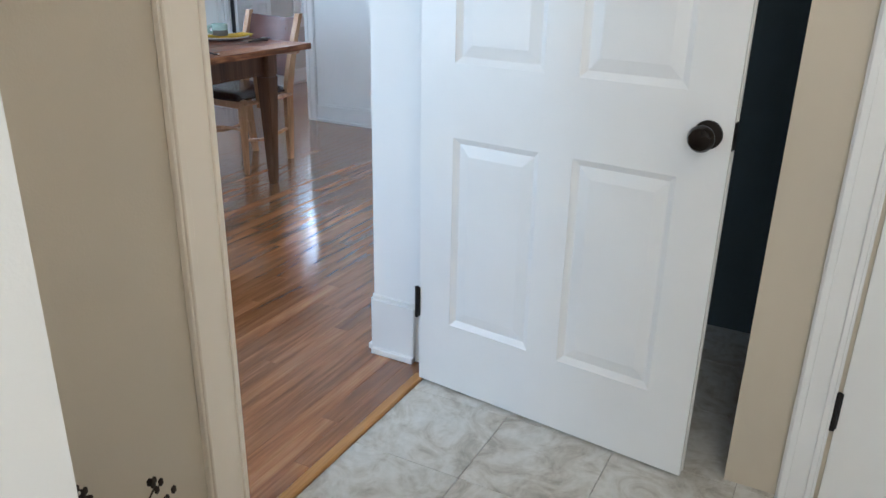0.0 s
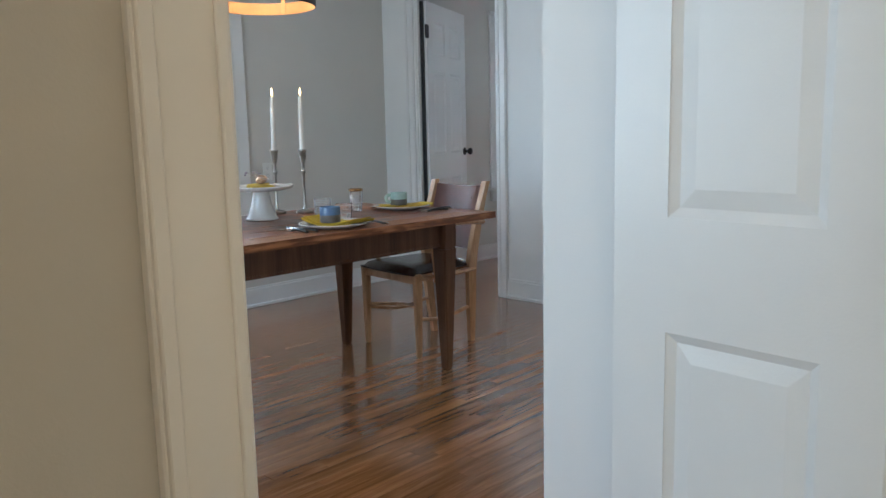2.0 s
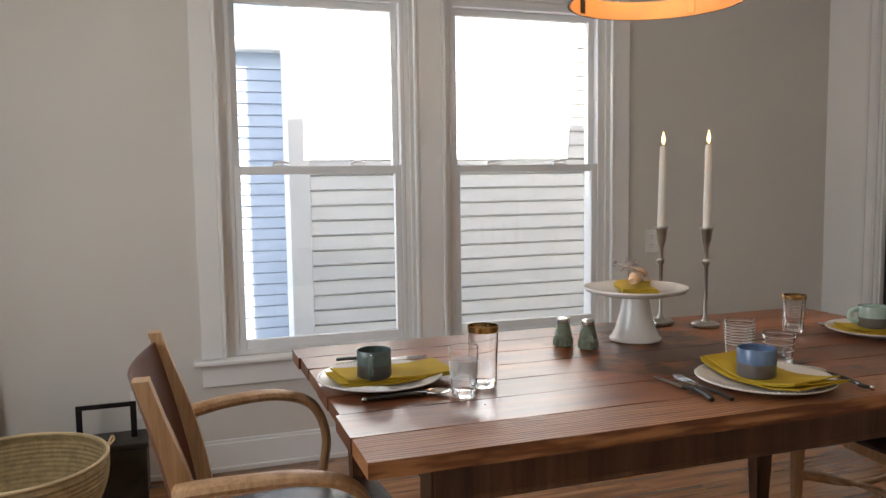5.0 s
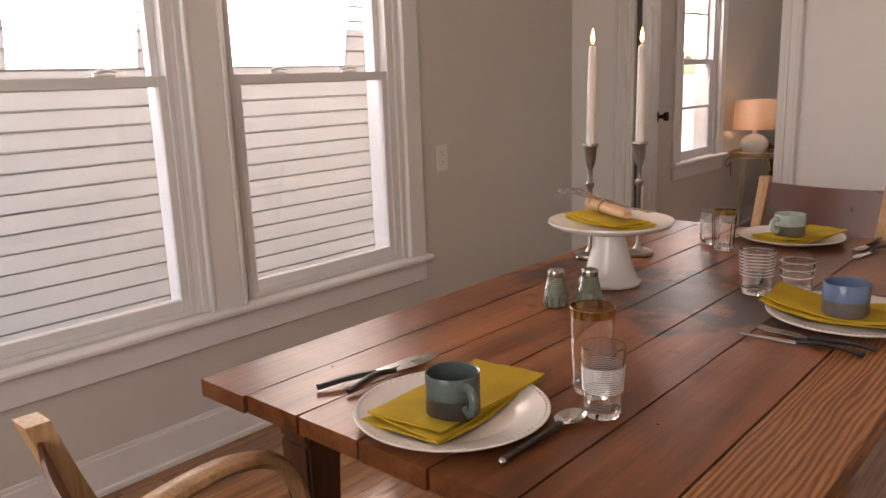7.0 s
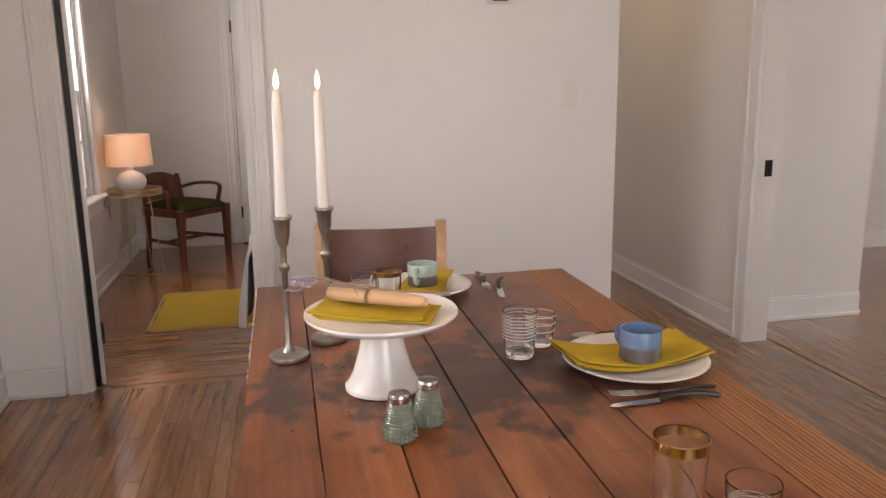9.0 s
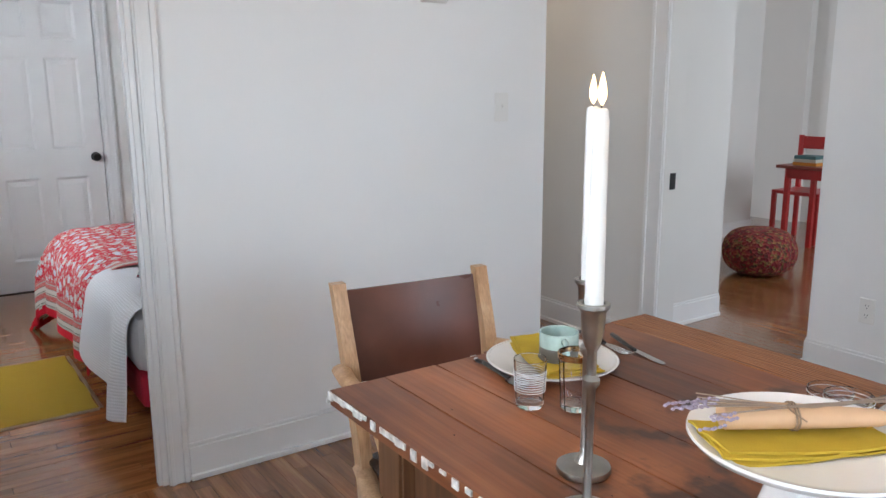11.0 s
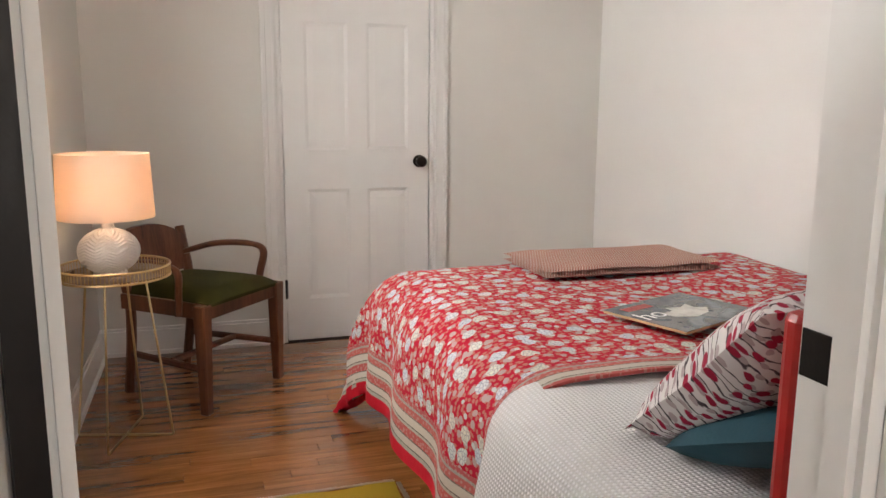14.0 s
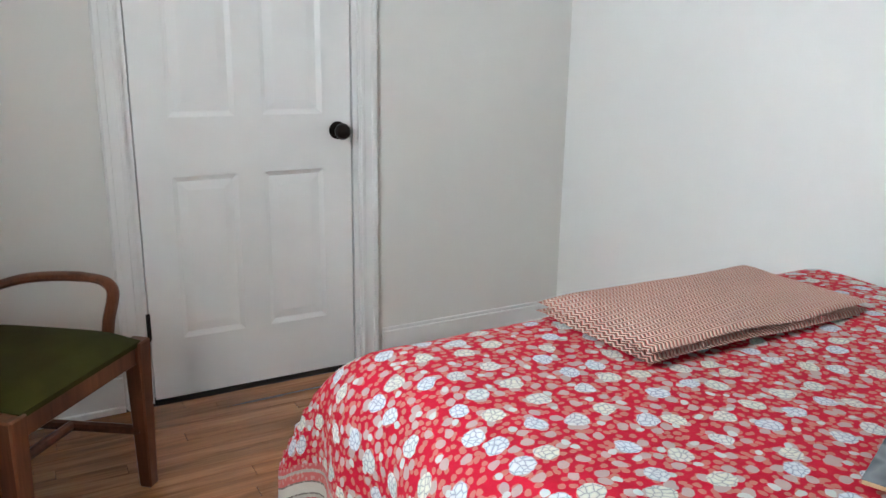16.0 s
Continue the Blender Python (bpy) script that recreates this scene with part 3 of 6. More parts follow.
def window_trim(name, openings, z0, z1, label):
    """Flat casings with an inner bead, stepped liners in the openings, a cap, a sill that stands out and an apron."""
    bm = bmesh.new()
    a, b = openings[0][0], openings[-1][1]
    for l, r in openings:
        for u0, u1, face in ((l - GAP, l - 0.022, 0.012), (r + 0.022, r + GAP, 0.012), (l - 0.022, l, 0.024), (r, r + 0.022, 0.024)):
            box(bm, u0, u1, face, 0.155, z0, z1 + (GAP if face < 0.02 else 0.022), 0.001)
        box(bm, l - 0.022, r + 0.022, 0.012, 0.155, z1 + 0.022, z1 + GAP, 0.001)
        box(bm, l, r, 0.024, 0.155, z1, z1 + 0.022, 0.001)
        for u0, u1 in ((l - GAP - 0.006, l - GAP + 0.010), (r + GAP - 0.010, r + GAP + 0.006)):
            box(bm, u0, u1, -0.023, -0.001, z0, z1 + GAP, 0.003)
        box(bm, l - GAP - 0.006, r + GAP + 0.006, -0.023, -0.001, z1 + GAP, z1 + GAP + 0.014, 0.003)
    flats = [(a - 0.137, a - GAP - 0.0065), (b + GAP + 0.0065, b + 0.132)] + [(r + GAP + 0.0065, l2 - GAP - 0.0065) for (l, r), (l2, r2) in zip(openings, openings[1:])]
    for u0, u1 in flats:
        box(bm, u0, u1, -0.017, -0.001, z0, z1 + GAP + 0.0145, 0.002)
    box(bm, a - 0.137, b + 0.132, -0.019, -0.001, z1 + GAP + 0.015, z1 + 0.135, 0.002)
    box(bm, a - 0.155, b + 0.150, -0.034, -0.001, z1 + 0.135, z1 + 0.165, 0.003)
    tagged(part(name, bm, TRIM), label, "", "", "structure")
    bm = bmesh.new()
    box(bm, a - 0.168, b + 0.150, -0.052, 0.022, z0 - 0.024, z0 - 0.001, 0.006)
    box(bm, a - 0.137, b + 0.132, -0.018, -0.001, z0 - 0.115, z0 - 0.025, 0.003)
    tagged(part(name.replace("trim", "sill"), bm, TRIM), "white painted window sill with an apron", "", "", "structure")


window_trim("trim_window", [WIN[0][:2], WIN[1][:2]], 0.475, 1.965, "white painted flat casing round the twin windows")
window_trim("trim_window_bedroom", [BWIN[:2]], 0.62, 1.95, "white painted casing round the bedroom window")

# ---- outside ----
def siding(name, x0, x1, y, z0, z1, material, label, step=0.105, parts=True):
    s = thing(name, (x0, y, z0), label, "wall")
    s["kind"] = "structure"
    L = x1 - x0
    n = int((z1 - z0) / step)
    bm = bmesh.new()
    box(bm, 0, L, 0.02, 0.2, 0, z1 - z0)
    part("sheathing", bm, material, s)
    me = None
    for k in range(n):
        if me is None:
            bm = bmesh.new()
            sec = [(0.03, 0.0), (-0.018, 0.0), (-0.022, 0.004), (-0.012, step - 0.011), (0.014, step - 0.009), (0.014, step), (0.03, step)]
            hexa(bm, [(0, a, b) for a, b in sec], [(L, a, b) for a, b in sec])
            ob = part("siding_course", bm, material, s)
            me = ob.data
        else:
            ob = new("siding_course", me)
            ob.parent = s
        ob.location.z = k * step
    return s


siding("neighbour_wall", -2.42, 5.5, 1.98, -0.5, 5.2, VINYL, "white vinyl-sided wall of the neighbouring house", 0.102)
structure("neighbour_corner", [(-2.56, -2.42, 1.94, 2.2, -0.5, 5.2)], VINYL, 0.004, "white corner board of the neighbouring house")
siding("far_house_wall", -7.0, -1.15, 5.2, -0.5, 2.55, VINYL_BLUE, "pale blue sided wall of a house behind", 0.12)
fh = thing("downspout", (-1.06, 5.02, -0.5), "white curved gutter downspout on the house behind", "gutter")
bm = bmesh.new()
tube(bm, curve([(-1.1, 0, 3.05), (-0.6, 0, 3.0), (-0.18, 0, 2.85), (0, 0, 2.5), (0, 0, 1.2), (0, 0, 0)], 8), 0.06, 10)
part("pipe", bm, VINYL, fh, smooth=True)
fw = thing("window_far_house", (-1.75, 5.17, 0.75), "small window of the house behind", "window")
fw["kind"] = "structure"
bm = bmesh.new()
for q in ((0, 0.55, 0, 0.06), (0, 0.55, 1.24, 1.3), (0, 0.06, 0.06, 1.24), (0.49, 0.55, 0.06, 1.24), (0.06, 0.49, 0.62, 0.66)):
    box(bm, q[0], q[1], -0.04, 0.0, q[2], q[3])
part("window_frame", bm, SASH, fw)
bm = bmesh.new()
box(bm, 0.06, 0.49, -0.012, 0.0, 0.06, 1.24)
part("pane", bm, plain("dark_pane", (0.10, 0.14, 0.19), 0.1, relief=0), fw)
structure("far_house_gutter", [(-7.0, -1.1, 5.0, 5.3, 2.55, 2.68)], VINYL, 0.03, "white gutter of the house behind")

# ---- dining table ----
TX0, TX1, TY0, TY1, TZ = -2.96, -1.216, -2.045, -1.125, 0.733
EDGES = [-1.125, -1.250, -1.378, -1.510, -1.640, -1.770, -1.915, -2.045]


def dining_table():
    t = thing("dining_table", (TX0, TY0, 0), "reclaimed reddish-brown plank dining table with tapered legs, laid for four", "table")
    L = TX1 - TX0
    rnd = random.Random(4)
    for k, (a, b) in enumerate(zip(EDGES, EDGES[1:])):
        bm = bmesh.new()
        y0, y1 = b - TY0 + 0.0013, a - TY0 - 0.0013
        e0, e1 = rnd.uniform(-0.006, 0.004), rnd.uniform(-0.004, 0.006)
        n = 26
        up, dn, upn, dnn = [], [], [], []
        for i in range(n + 1):
            x = e0 + (L + e1 - e0) * i / n
            j0, j1 = (rnd.uniform(0, 0.0012) for _ in range(2))
            w = rnd.uniform(-0.0006, 0.0006)
            up.append(bm.verts.new((x, y0 + j0, TZ + w))), upn.append(bm.verts.new((x, y1 - j1, TZ + w)))
            dn.append(bm.verts.new((x, y0 + j0, TZ - 0.030))), dnn.append(bm.verts.new((x, y1 - j1, TZ - 0.030)))
        for i in range(n):
            bm.faces.new((up[i], up[i + 1], upn[i + 1], upn[i]))
            bm.faces.new((dn[i], dnn[i], dnn[i + 1], dn[i + 1]))
            bm.faces.new((up[i], dn[i], dn[i + 1], up[i + 1]))
            bm.faces.new((upn[i], upn[i + 1], dnn[i + 1], dnn[i]))
        for i in (0, n):
            bm.faces.new((up[i], upn[i], dnn[i], dn[i]))
        es = [e for e in bm.edges if e.calc_length() > 0 and e.is_manifold and len(e.link_faces) == 2 and e.calc_face_angle(0) > 1.2 and max(v.co.z for v in e.verts) > TZ - 0.01 and min(v.co.z for v in e.verts) > TZ - 0.01]
        bmesh.ops.bevel(bm, geom=es, offset=0.0022, segments=1, affect="EDGES")
        part("board", bm, BARN_RAW if k == 6 else BARN, t, "raw pale pine board with open grain" if k == 6 else "")
    W0 = TY1 - TY0
    # worn pale edge at the east end
    bm = bmesh.new()
    n = 60
    for i in range(n):
        a = TY1 - TY0 - 0.0 - (TY1 - TY0) * i / n
        b = a - (TY1 - TY0) / n * 0.97
        if rnd.random() < 0.88:
            h = rnd.uniform(0.010, 0.026)
            box(bm, L + 0.0075, L + 0.0105, b, a, TZ - 0.030, TZ - 0.030 + h)
    part("edge_paint", bm, plain("chipped_pale_paint", (0.62, 0.60, 0.55), 0.6, vary=0.4, scale=60, relief=0.6), t, "chipped white paint along the end grain")["kind"] = "stuff"
    bm = bmesh.new()
    for i in range(46):
        a = L - 0.78 * i / 46
        if rnd.random() < 0.80 * (1 - i / 70):
            h = rnd.uniform(0.005, 0.020)
            box(bm, a - 0.0165, a, W0 - 0.0010, W0 + 0.0018, TZ - 0.002 - h, TZ - 0.0012)
    part("edge_paint", bm, plain("chipped_pale_paint", (0.62, 0.60, 0.55), 0.6, vary=0.4, scale=60, relief=0.6), t, "chipped white paint along the long edge")["kind"] = "stuff"
    bm = bmesh.new()
    for i in range(46):
        x, y = rnd.uniform(0.72, 1.15) if i < 34 else rnd.uniform(0.05, L), rnd.uniform(0.1, TY1 - TY0 - 0.02)
        lathe(bm, [(rnd.uniform(0.0016, 0.0034), TZ - 0.001), (0.0012, TZ + 0.0009)], 8, cx=x, cy=y)
    tagged(part("nail_holes", bm, IRON, t, "dark nail heads"), kind="stuff")
    W = TY1 - TY0
    lx0, lx1, ly0, ly1 = -2.785 - TX0, -1.422 - TX0, -1.910 - TY0, -1.180 - TY0
    for a, b, c, d in ((lx0, lx1, ly0 - 0.012, ly0 + 0.012), (lx0, lx1, ly1 - 0.012, ly1 + 0.012), (lx0 - 0.012, lx0 + 0.012, ly0, ly1), (lx1 - 0.012, lx1 + 0.012, ly0, ly1)):
        bm = bmesh.new()
        box(bm, a, b, c, d, 0.585, TZ - 0.031, 0.002)
        box(bm, a, b, c - 0.002, d + 0.002, 0.590, 0.598, 0.001)
        part("apron", bm, BARN_LEG, t)
    for x in (lx0, lx1):
        for y in (ly0, ly1):
            bm = bmesh.new()
            taper(bm, x, y, 0, (0.042, 0.042), x, y, 0.58, (0.082, 0.082))
            box(bm, x - 0.041, x + 0.041, y - 0.041, y + 0.041, 0.5801, TZ - 0.031)
            bmesh.ops.bevel(bm, geom=[e for e in bm.edges if e.is_manifold], offset=0.006, segments=2, affect="EDGES")
            part("leg", bm, BARN_LEG, t, smooth=True)
    return t


dining_table()


# ---- dining armchairs ----
def dining_chair(m, label):
    """Faces +x; the back posts stand at x = 0."""
    c = thing("dining_armchair", m, label, "chair", "chairs at the dining table")
    W = 0.214
    for s in (-1, 1):
        bm = bmesh.new()
        pts = curve([(0.015, s * 0.165, 0), (0.03, s * 0.185, 0.22), (0.035, s * 0.20, 0.44), (0.0, s * W, 0.66), (-0.06, s * (W + 0.005), 0.865)], 8)
        rings = []
        for i, p in enumerate(pts):
            f = i / (len(pts) - 1)
            hx, hy = 0.014 + 0.012 * math.sin(math.pi * min(1, f * 1.1)), 0.014 + 0.005 * f
            rings.append([bm.verts.new((p.x + a * hx, p.y + b * hy, p.z)) for a, b in ((-1, -1), (1, -1), (1, 1), (-1, 1))])
        for a, b in zip(rings, rings[1:]):
            for k in range(4):
                bm.faces.new((a[k], a[(k + 1) % 4], b[(k + 1) % 4], b[k]))
        bm.faces.new(rings[0][::-1]), bm.faces.new(rings[-1])
        bmesh.ops.bevel(bm, geom=[e for e in bm.edges if e.is_manifold and e.calc_face_angle(0) > 0.7], offset=0.005, segments=2, affect="EDGES")
        part("back_post", bm, ASH, c, smooth=True)
        bm = bmesh.new()
        taper(bm, 0.425, s * 0.235, 0, (0.026, 0.026), 0.425, s * 0.235, 0.43, (0.042, 0.042))
        bmesh.ops.bevel(bm, geom=list(bm.edges), offset=0.005, segments=2, affect="EDGES")
        part("leg", bm, ASH, c, smooth=True)
        bm = bmesh.new()
        arm = curve([(-0.01, s * 0.235, 0.655), (0.10, s * 0.262, 0.668), (0.22, s * 0.275, 0.668), (0.305, s * 0.274, 0.635), (0.338, s * 0.266, 0.55), (0.325, s * 0.258, 0.45), (0.322, s * 0.256, 0.375)], 8)
        k = len(arm)
        tube(bm, arm, [0.026 - 0.010 * i / k for i in range(k)], 10, 0.62)
        part("armrest", bm, ASH, c, smooth=True)
        bm = bmesh.new()
        tube(bm, curve([(0.03, s * 0.20, 0.405), (0.23, s * 0.245, 0.405), (0.425, s * 0.235, 0.405)], 6), 0.027, 8, 0.45)
        part("seat_rail", bm, ASH, c, smooth=True)
        bm = bmesh.new()
        tube(bm, curve([(0.03, s * 0.18, 0.20), (0.23, s * 0.19, 0.17), (0.425, s * 0.235, 0.20)], 6), 0.014, 8, 0.7)
        part("stretcher", bm, ASH, c, smooth=True)
    for x, w, z in ((0.035, 0.19, 0.405), (0.428, 0.235, 0.405)):
        bm = bmesh.new()
        box(bm, x - 0.012, x + 0.012, -w, w, z - 0.027, z + 0.022, 0.004)
        part("seat_rail", bm, ASH, c)
    bm = bmesh.new()
    tube(bm, curve([(0.425, -0.235, 0.215), (0.33, -0.12, 0.215), (0.29, 0, 0.215), (0.33, 0.12, 0.215), (0.425, 0.235, 0.215)], 6), 0.014, 8, 0.7)
    part("stretcher", bm, ASH, c, "curved front stretcher", smooth=True)
    # seat: padded, rounded front
    bm = bmesh.new()
    n, mm = 14, 14
    grid = []
    for i in range(n + 1):
        u = i / n
        row = []
        for j in range(mm + 1):
            v = j / mm * 2 - 1
            half = 0.19 + 0.05 * u
            x = 0.03 + 0.425 * u + 0.018 * u * u * (1 - v * v)
            edge = (1 - abs(v) ** 6) * (1 - abs(2 * u - 1) ** 6)
            z = 0.432 + 0.030 * max(edge, 0) ** 0.5 + 0.006 * edge
            row.append(bm.verts.new((x, v * half, z)))
        grid.append(row)
    for i in range(n):
        for j in range(mm):
            bm.faces.new((grid[i][j], grid[i + 1][j], grid[i + 1][j + 1], grid[i][j + 1]))
    r = bmesh.ops.extrude_edge_only(bm, edges=[e for e in bm.edges if e.is_boundary])
    for v in r["geom"]:
        if isinstance(v, bmesh.types.BMVert):
            v.co.z = 0.424
    part("seat", bm, LEATHER_BLACK, c, "shiny dark brown leather seat", smooth=True)
    # leather sling back
    bm = bmesh.new()
    n, mm = 12, 16
    for side in (0, 1):
        grid = []
        for i in range(n + 1):
            z = 0.50 + 0.345 * i / n
            row = []
            for j in range(mm + 1):
                v = j / mm * 2 - 1
                f = max(0.0, (z - 0.44) / 0.425)
                x = 0.033 - 0.093 * f ** 1.25 - 0.040 * (1 - v * v) - (0.005 if side else 0)
                sag = 0.012 * (1 - v * v) * (i / n)
                row.append(bm.verts.new((x, v * (0.200 + 0.012 * f), z - sag)))
            grid.append(row)
        for i in range(n):
            for j in range(mm):
                bm.faces.new((grid[i][j], grid[i + 1][j], grid[i + 1][j + 1], grid[i][j + 1]))
    bmesh.ops.bridge_loops(bm, edges=[e for e in bm.edges if e.is_boundary])
    part("backrest", bm, LEATHER, c, "stretched brown leather back", smooth=True)
    bm = bmesh.new()
    for s in (-1, 1):
        for i in range(7):
            z = 0.53 + 0.28 * i / 6
            f = (z - 0.44) / 0.425
            for off in (-0.012, 0.012):
                lathe_at = Vector((0.033 - 0.093 * f**1.25 - 0.0025 + off * 0.5, s * (0.197 + 0.012 * f), z))
                bmesh.ops.create_icosphere(bm, subdivisions=1, radius=0.0055, matrix=Matrix.Translation(lathe_at))
    tagged(part("upholstery_nails", bm, PEWTER, c, "round metal upholstery nails"), kind="stuff")
    return c


dining_chair(Matrix.Translation((-0.940, -1.520, 0)) @ pose(0, 0, 0, 0, 0, 174) @ Matrix.Diagonal((1, 0.92, 0.98, 1)), "pale wooden armchair with brown leather back, facing the table's east end")
dining_chair(Matrix.Translation((-3.250, -1.580, 0)) @ pose(0, 0, 0, 0, 0, -1) @ Matrix.Diagonal((1, 1.05, 0.98, 1)), "pale wooden armchair with dark leather seat, at the table's west end")


# ---- pendant lamp ----
def pendant(place):
    p = thing("pendant_lamp", place, "black banded drum pendant lamp with a copper-toned inside and lit bulbs", "lamp")
    R = 0.223
    outer = plain("black_band_metal", (0.028, 0.026, 0.028), 0.55, 0.3, vary=0.15, relief=0.2, fine=80)
    inner = plain("warm_wood_band", (0.52, 0.27, 0.11), 0.5, vary=0.12, scale=12)
    for z in (0.0, 0.098, 0.196):
        bm = bmesh.new()
        lathe(bm, [(R - 0.002, z), (R, z), (R, z + 0.050), (R - 0.002, z + 0.050), (R - 0.002, z)], 72, cap=False)
        part("band", bm, outer, p, "black metal band", smooth=True)
        bm = bmesh.new()
        lathe(bm, [(R - 0.006, z + 0.0005), (R - 0.003, z + 0.0005), (R - 0.003, z + 0.0495), (R - 0.006, z + 0.0495), (R - 0.006, z + 0.0005)], 72, cap=False)
        part("band_lining", bm, inner, p, "warm amber inner lining", smooth=True)
    for k in range(4):
        a = math.radians(30 + 90 * k)
        bm = bmesh.new()
        box(bm, -0.010, 0.010, R - 0.0105, R - 0.0065, 0.006, 0.242, 0.001, pose(0, 0, 0, 0, 0, math.degrees(a) - 90))
        part("strut", bm, IRON if k % 2 else inner, p)
        for z in (0.025, 0.123, 0.221):
            bm = bmesh.new()
            bmesh.ops.create_icosphere(bm, subdivisions=2, radius=0.006, matrix=Matrix.Translation(((R + 0.001) * math.cos(a), (R + 0.001) * math.sin(a), z)))
            part("rivet", bm, STEEL, p, smooth=True)
    bm = bmesh.new()
    lathe(bm, [(0.010, 0.150), (0.040, 0.160), (0.048, 0.175), (0.035, 0.20), (0.008, 0.225), (0.006, 0.60), (0.006, H - place[2])], 24)
    part("stem", bm, plain("copper_metal", (0.55, 0.30, 0.20), 0.25, 1.0, vary=0.1), p, smooth=True)
    bulb = glowing("lit_filament", (1.0, 0.62, 0.30), 12)
    for k in range(3):
        a = math.radians(40 + 120 * k)
        x, y = 0.085 * math.cos(a), 0.085 * math.sin(a)
        bm = bmesh.new()
        tube(bm, [(0.02 * math.cos(a), 0.02 * math.sin(a), 0.178), (x * 0.8, y * 0.8, 0.172), (x, y, 0.15)], 0.009, 10)
        lathe(bm, [(0.013, 0.118), (0.014, 0.150), (0.006, 0.156)], 14, cx=x, cy=y)
        part("bulb_holder", bm, IRON, p, smooth=True)
        bm = bmesh.new()
        lathe(bm, [(0.004, 0.052), (0.018, 0.058), (0.024, 0.078), (0.016, 0.10), (0.010, 0.118)], 16, cx=x, cy=y)
        part("bulb", bm, bulb, p, "glowing filament bulb", smooth=True)


pendant((-2.067, -1.505, 1.632))
point_lamp("pendant_light", (-2.067, -1.505, 1.727), 0.18, (1.0, 0.62, 0.32), 0.05)


# ---- table ware ----
def on_table(x, y, turn=0, z=0.0):
    return Matrix.Translation((x, y, TZ + 0.0012 + z)) @ pose(0, 0, 0, 0, 0, turn)


def plate(x, y, r=0.142, beads=True):
    p = thing("dinner_plate", on_table(x, y), "white dinner plate with a beaded rim on the dining table", "plate", "plates on the dining table")
    bm = bmesh.new()
    lathe(bm, [(r * 0.56, 0.0), (r * 0.60, 0.001), (r * 0.66, 0.005), (r * 0.985, 0.0165), (r, 0.019), (r * 0.985, 0.0205), (r * 0.68, 0.0095), (r * 0.60, 0.0045), (0.001, 0.0040)], 64)
    part("dish", bm, CHINA, p, smooth=True)
    if beads:
        bm = bmesh.new()
        for k in range(84):
            a = 2 * math.pi * k / 84
            bmesh.ops.create_icosphere(bm, subdivisions=1, radius=0.0024, matrix=Matrix.Translation((r * 0.955 * math.cos(a), r * 0.955 * math.sin(a), 0.0192)))
        tagged(part("beading", bm, plain("shaded_china", (0.60, 0.56, 0.50), 0.25, relief=0), p), kind="stuff")
    return p


def napkin(x, y, turn, w=0.235, d=0.13, z=0.0085, label="folded mustard linen napkin on a plate", bend=0.007, seed=1):
    n = thing("napkin", on_table(x, y, turn, z), label, "napkin", "napkins on the dining table")
    rnd = random.Random(seed)
    for layer in range(3):
        bm = bmesh.new()
        nx, ny = 18, 10
        g = []
        for side in (0, 1):
            rows = []
            for i in range(nx + 1):
                row = []
                for j in range(ny + 1):
                    u, v = i / nx - 0.5, j / ny - 0.5
                    px = u * (w - 0.006 * layer) + 0.004 * layer + 0.012 * v * (1 if layer % 2 else -1)
                    py = v * (d - 0.004 * layer) + 0.006 * math.sin(5 * u + layer)
                    q = noise.noise(Vector((u * 5 + seed, v * 5, layer)))
                    pz = 0.0042 * layer + 0.0032 * side + bend * (abs(2 * u) ** 2) + 0.002 * q
                    row.append(bm.verts.new((px, py, pz)))
                rows.append(row)
            for i in range(nx):
                for j in range(ny):
                    bm.faces.new((rows[i][j], rows[i + 1][j], rows[i + 1][j + 1], rows[i][j + 1]))
            g.append(rows)
        bmesh.ops.bridge_loops(bm, edges=[e for e in bm.edges if e.is_boundary])
        part("fold", bm, LINEN, n, smooth=True)
    return n


def cup(x, y, turn, z, r, h, low, high, label, inside):
    c = thing("cup", on_table(x, y, turn, z), label, "cup", "cups on the dining table")
    lowm = plain("cup_glaze_low", low, 0.45, vary=0.15, scale=30, relief=0.2)
    highm = plain("cup_glaze_high", high, 0.18, vary=0.18, scale=25, relief=0.1)
    k = 0.48
    bm = bmesh.new()
    lathe(bm, [(r * 0.93, 0), (r, 0.004), (r * 0.995, h * k)], 40)
    part("cup_base", bm, lowm, c, "matt dark lower glaze", smooth=True)
    bm = bmesh.new()
    lathe(bm, [(r * 0.999, h * k), (r * 1.0, h * 0.98), (r * 0.985, h), (r * 0.93, h * 0.985), (r * 0.90, h * 0.5), (r * 0.86, 0.012), (0.001, 0.010)], 40)
    part("cup_wall", bm, highm, c, smooth=True)
    bm = bmesh.new()
    hp = [(r * 0.97, 0, h * 0.80), (r * 1.25, 0, h * 0.82), (r * 1.52, 0, h * 0.66), (r * 1.50, 0, h * 0.42), (r * 1.2, 0, h * 0.27), (r * 0.97, 0, h * 0.30)]
    tube(bm, curve(hp, 6), 0.0062, 10, 1.25)
    part("cup_handle", bm, highm, c, smooth=True)
    return c


GREY_GREEN, DARKC = (0.10, 0.135, 0.125), (0.050, 0.046, 0.038)
plate(-2.825, -1.568), plate(-2.042, -1.892, 0.146), plate(-1.365, -1.575, 0.140)
napkin(-2.800, -1.553, 2, 0.262, 0.135, seed=1), napkin(-2.027, -1.892, 92, 0.285, 0.14, bend=0.020, seed=5), napkin(-1.358, -1.585, -22, 0.25, 0.12, seed=9)
cup(-2.842, -1.586, -112, 0.020, 0.0385, 0.062, DARKC, GREY_GREEN, "grey-green glazed ceramic cup on a mustard napkin", None)
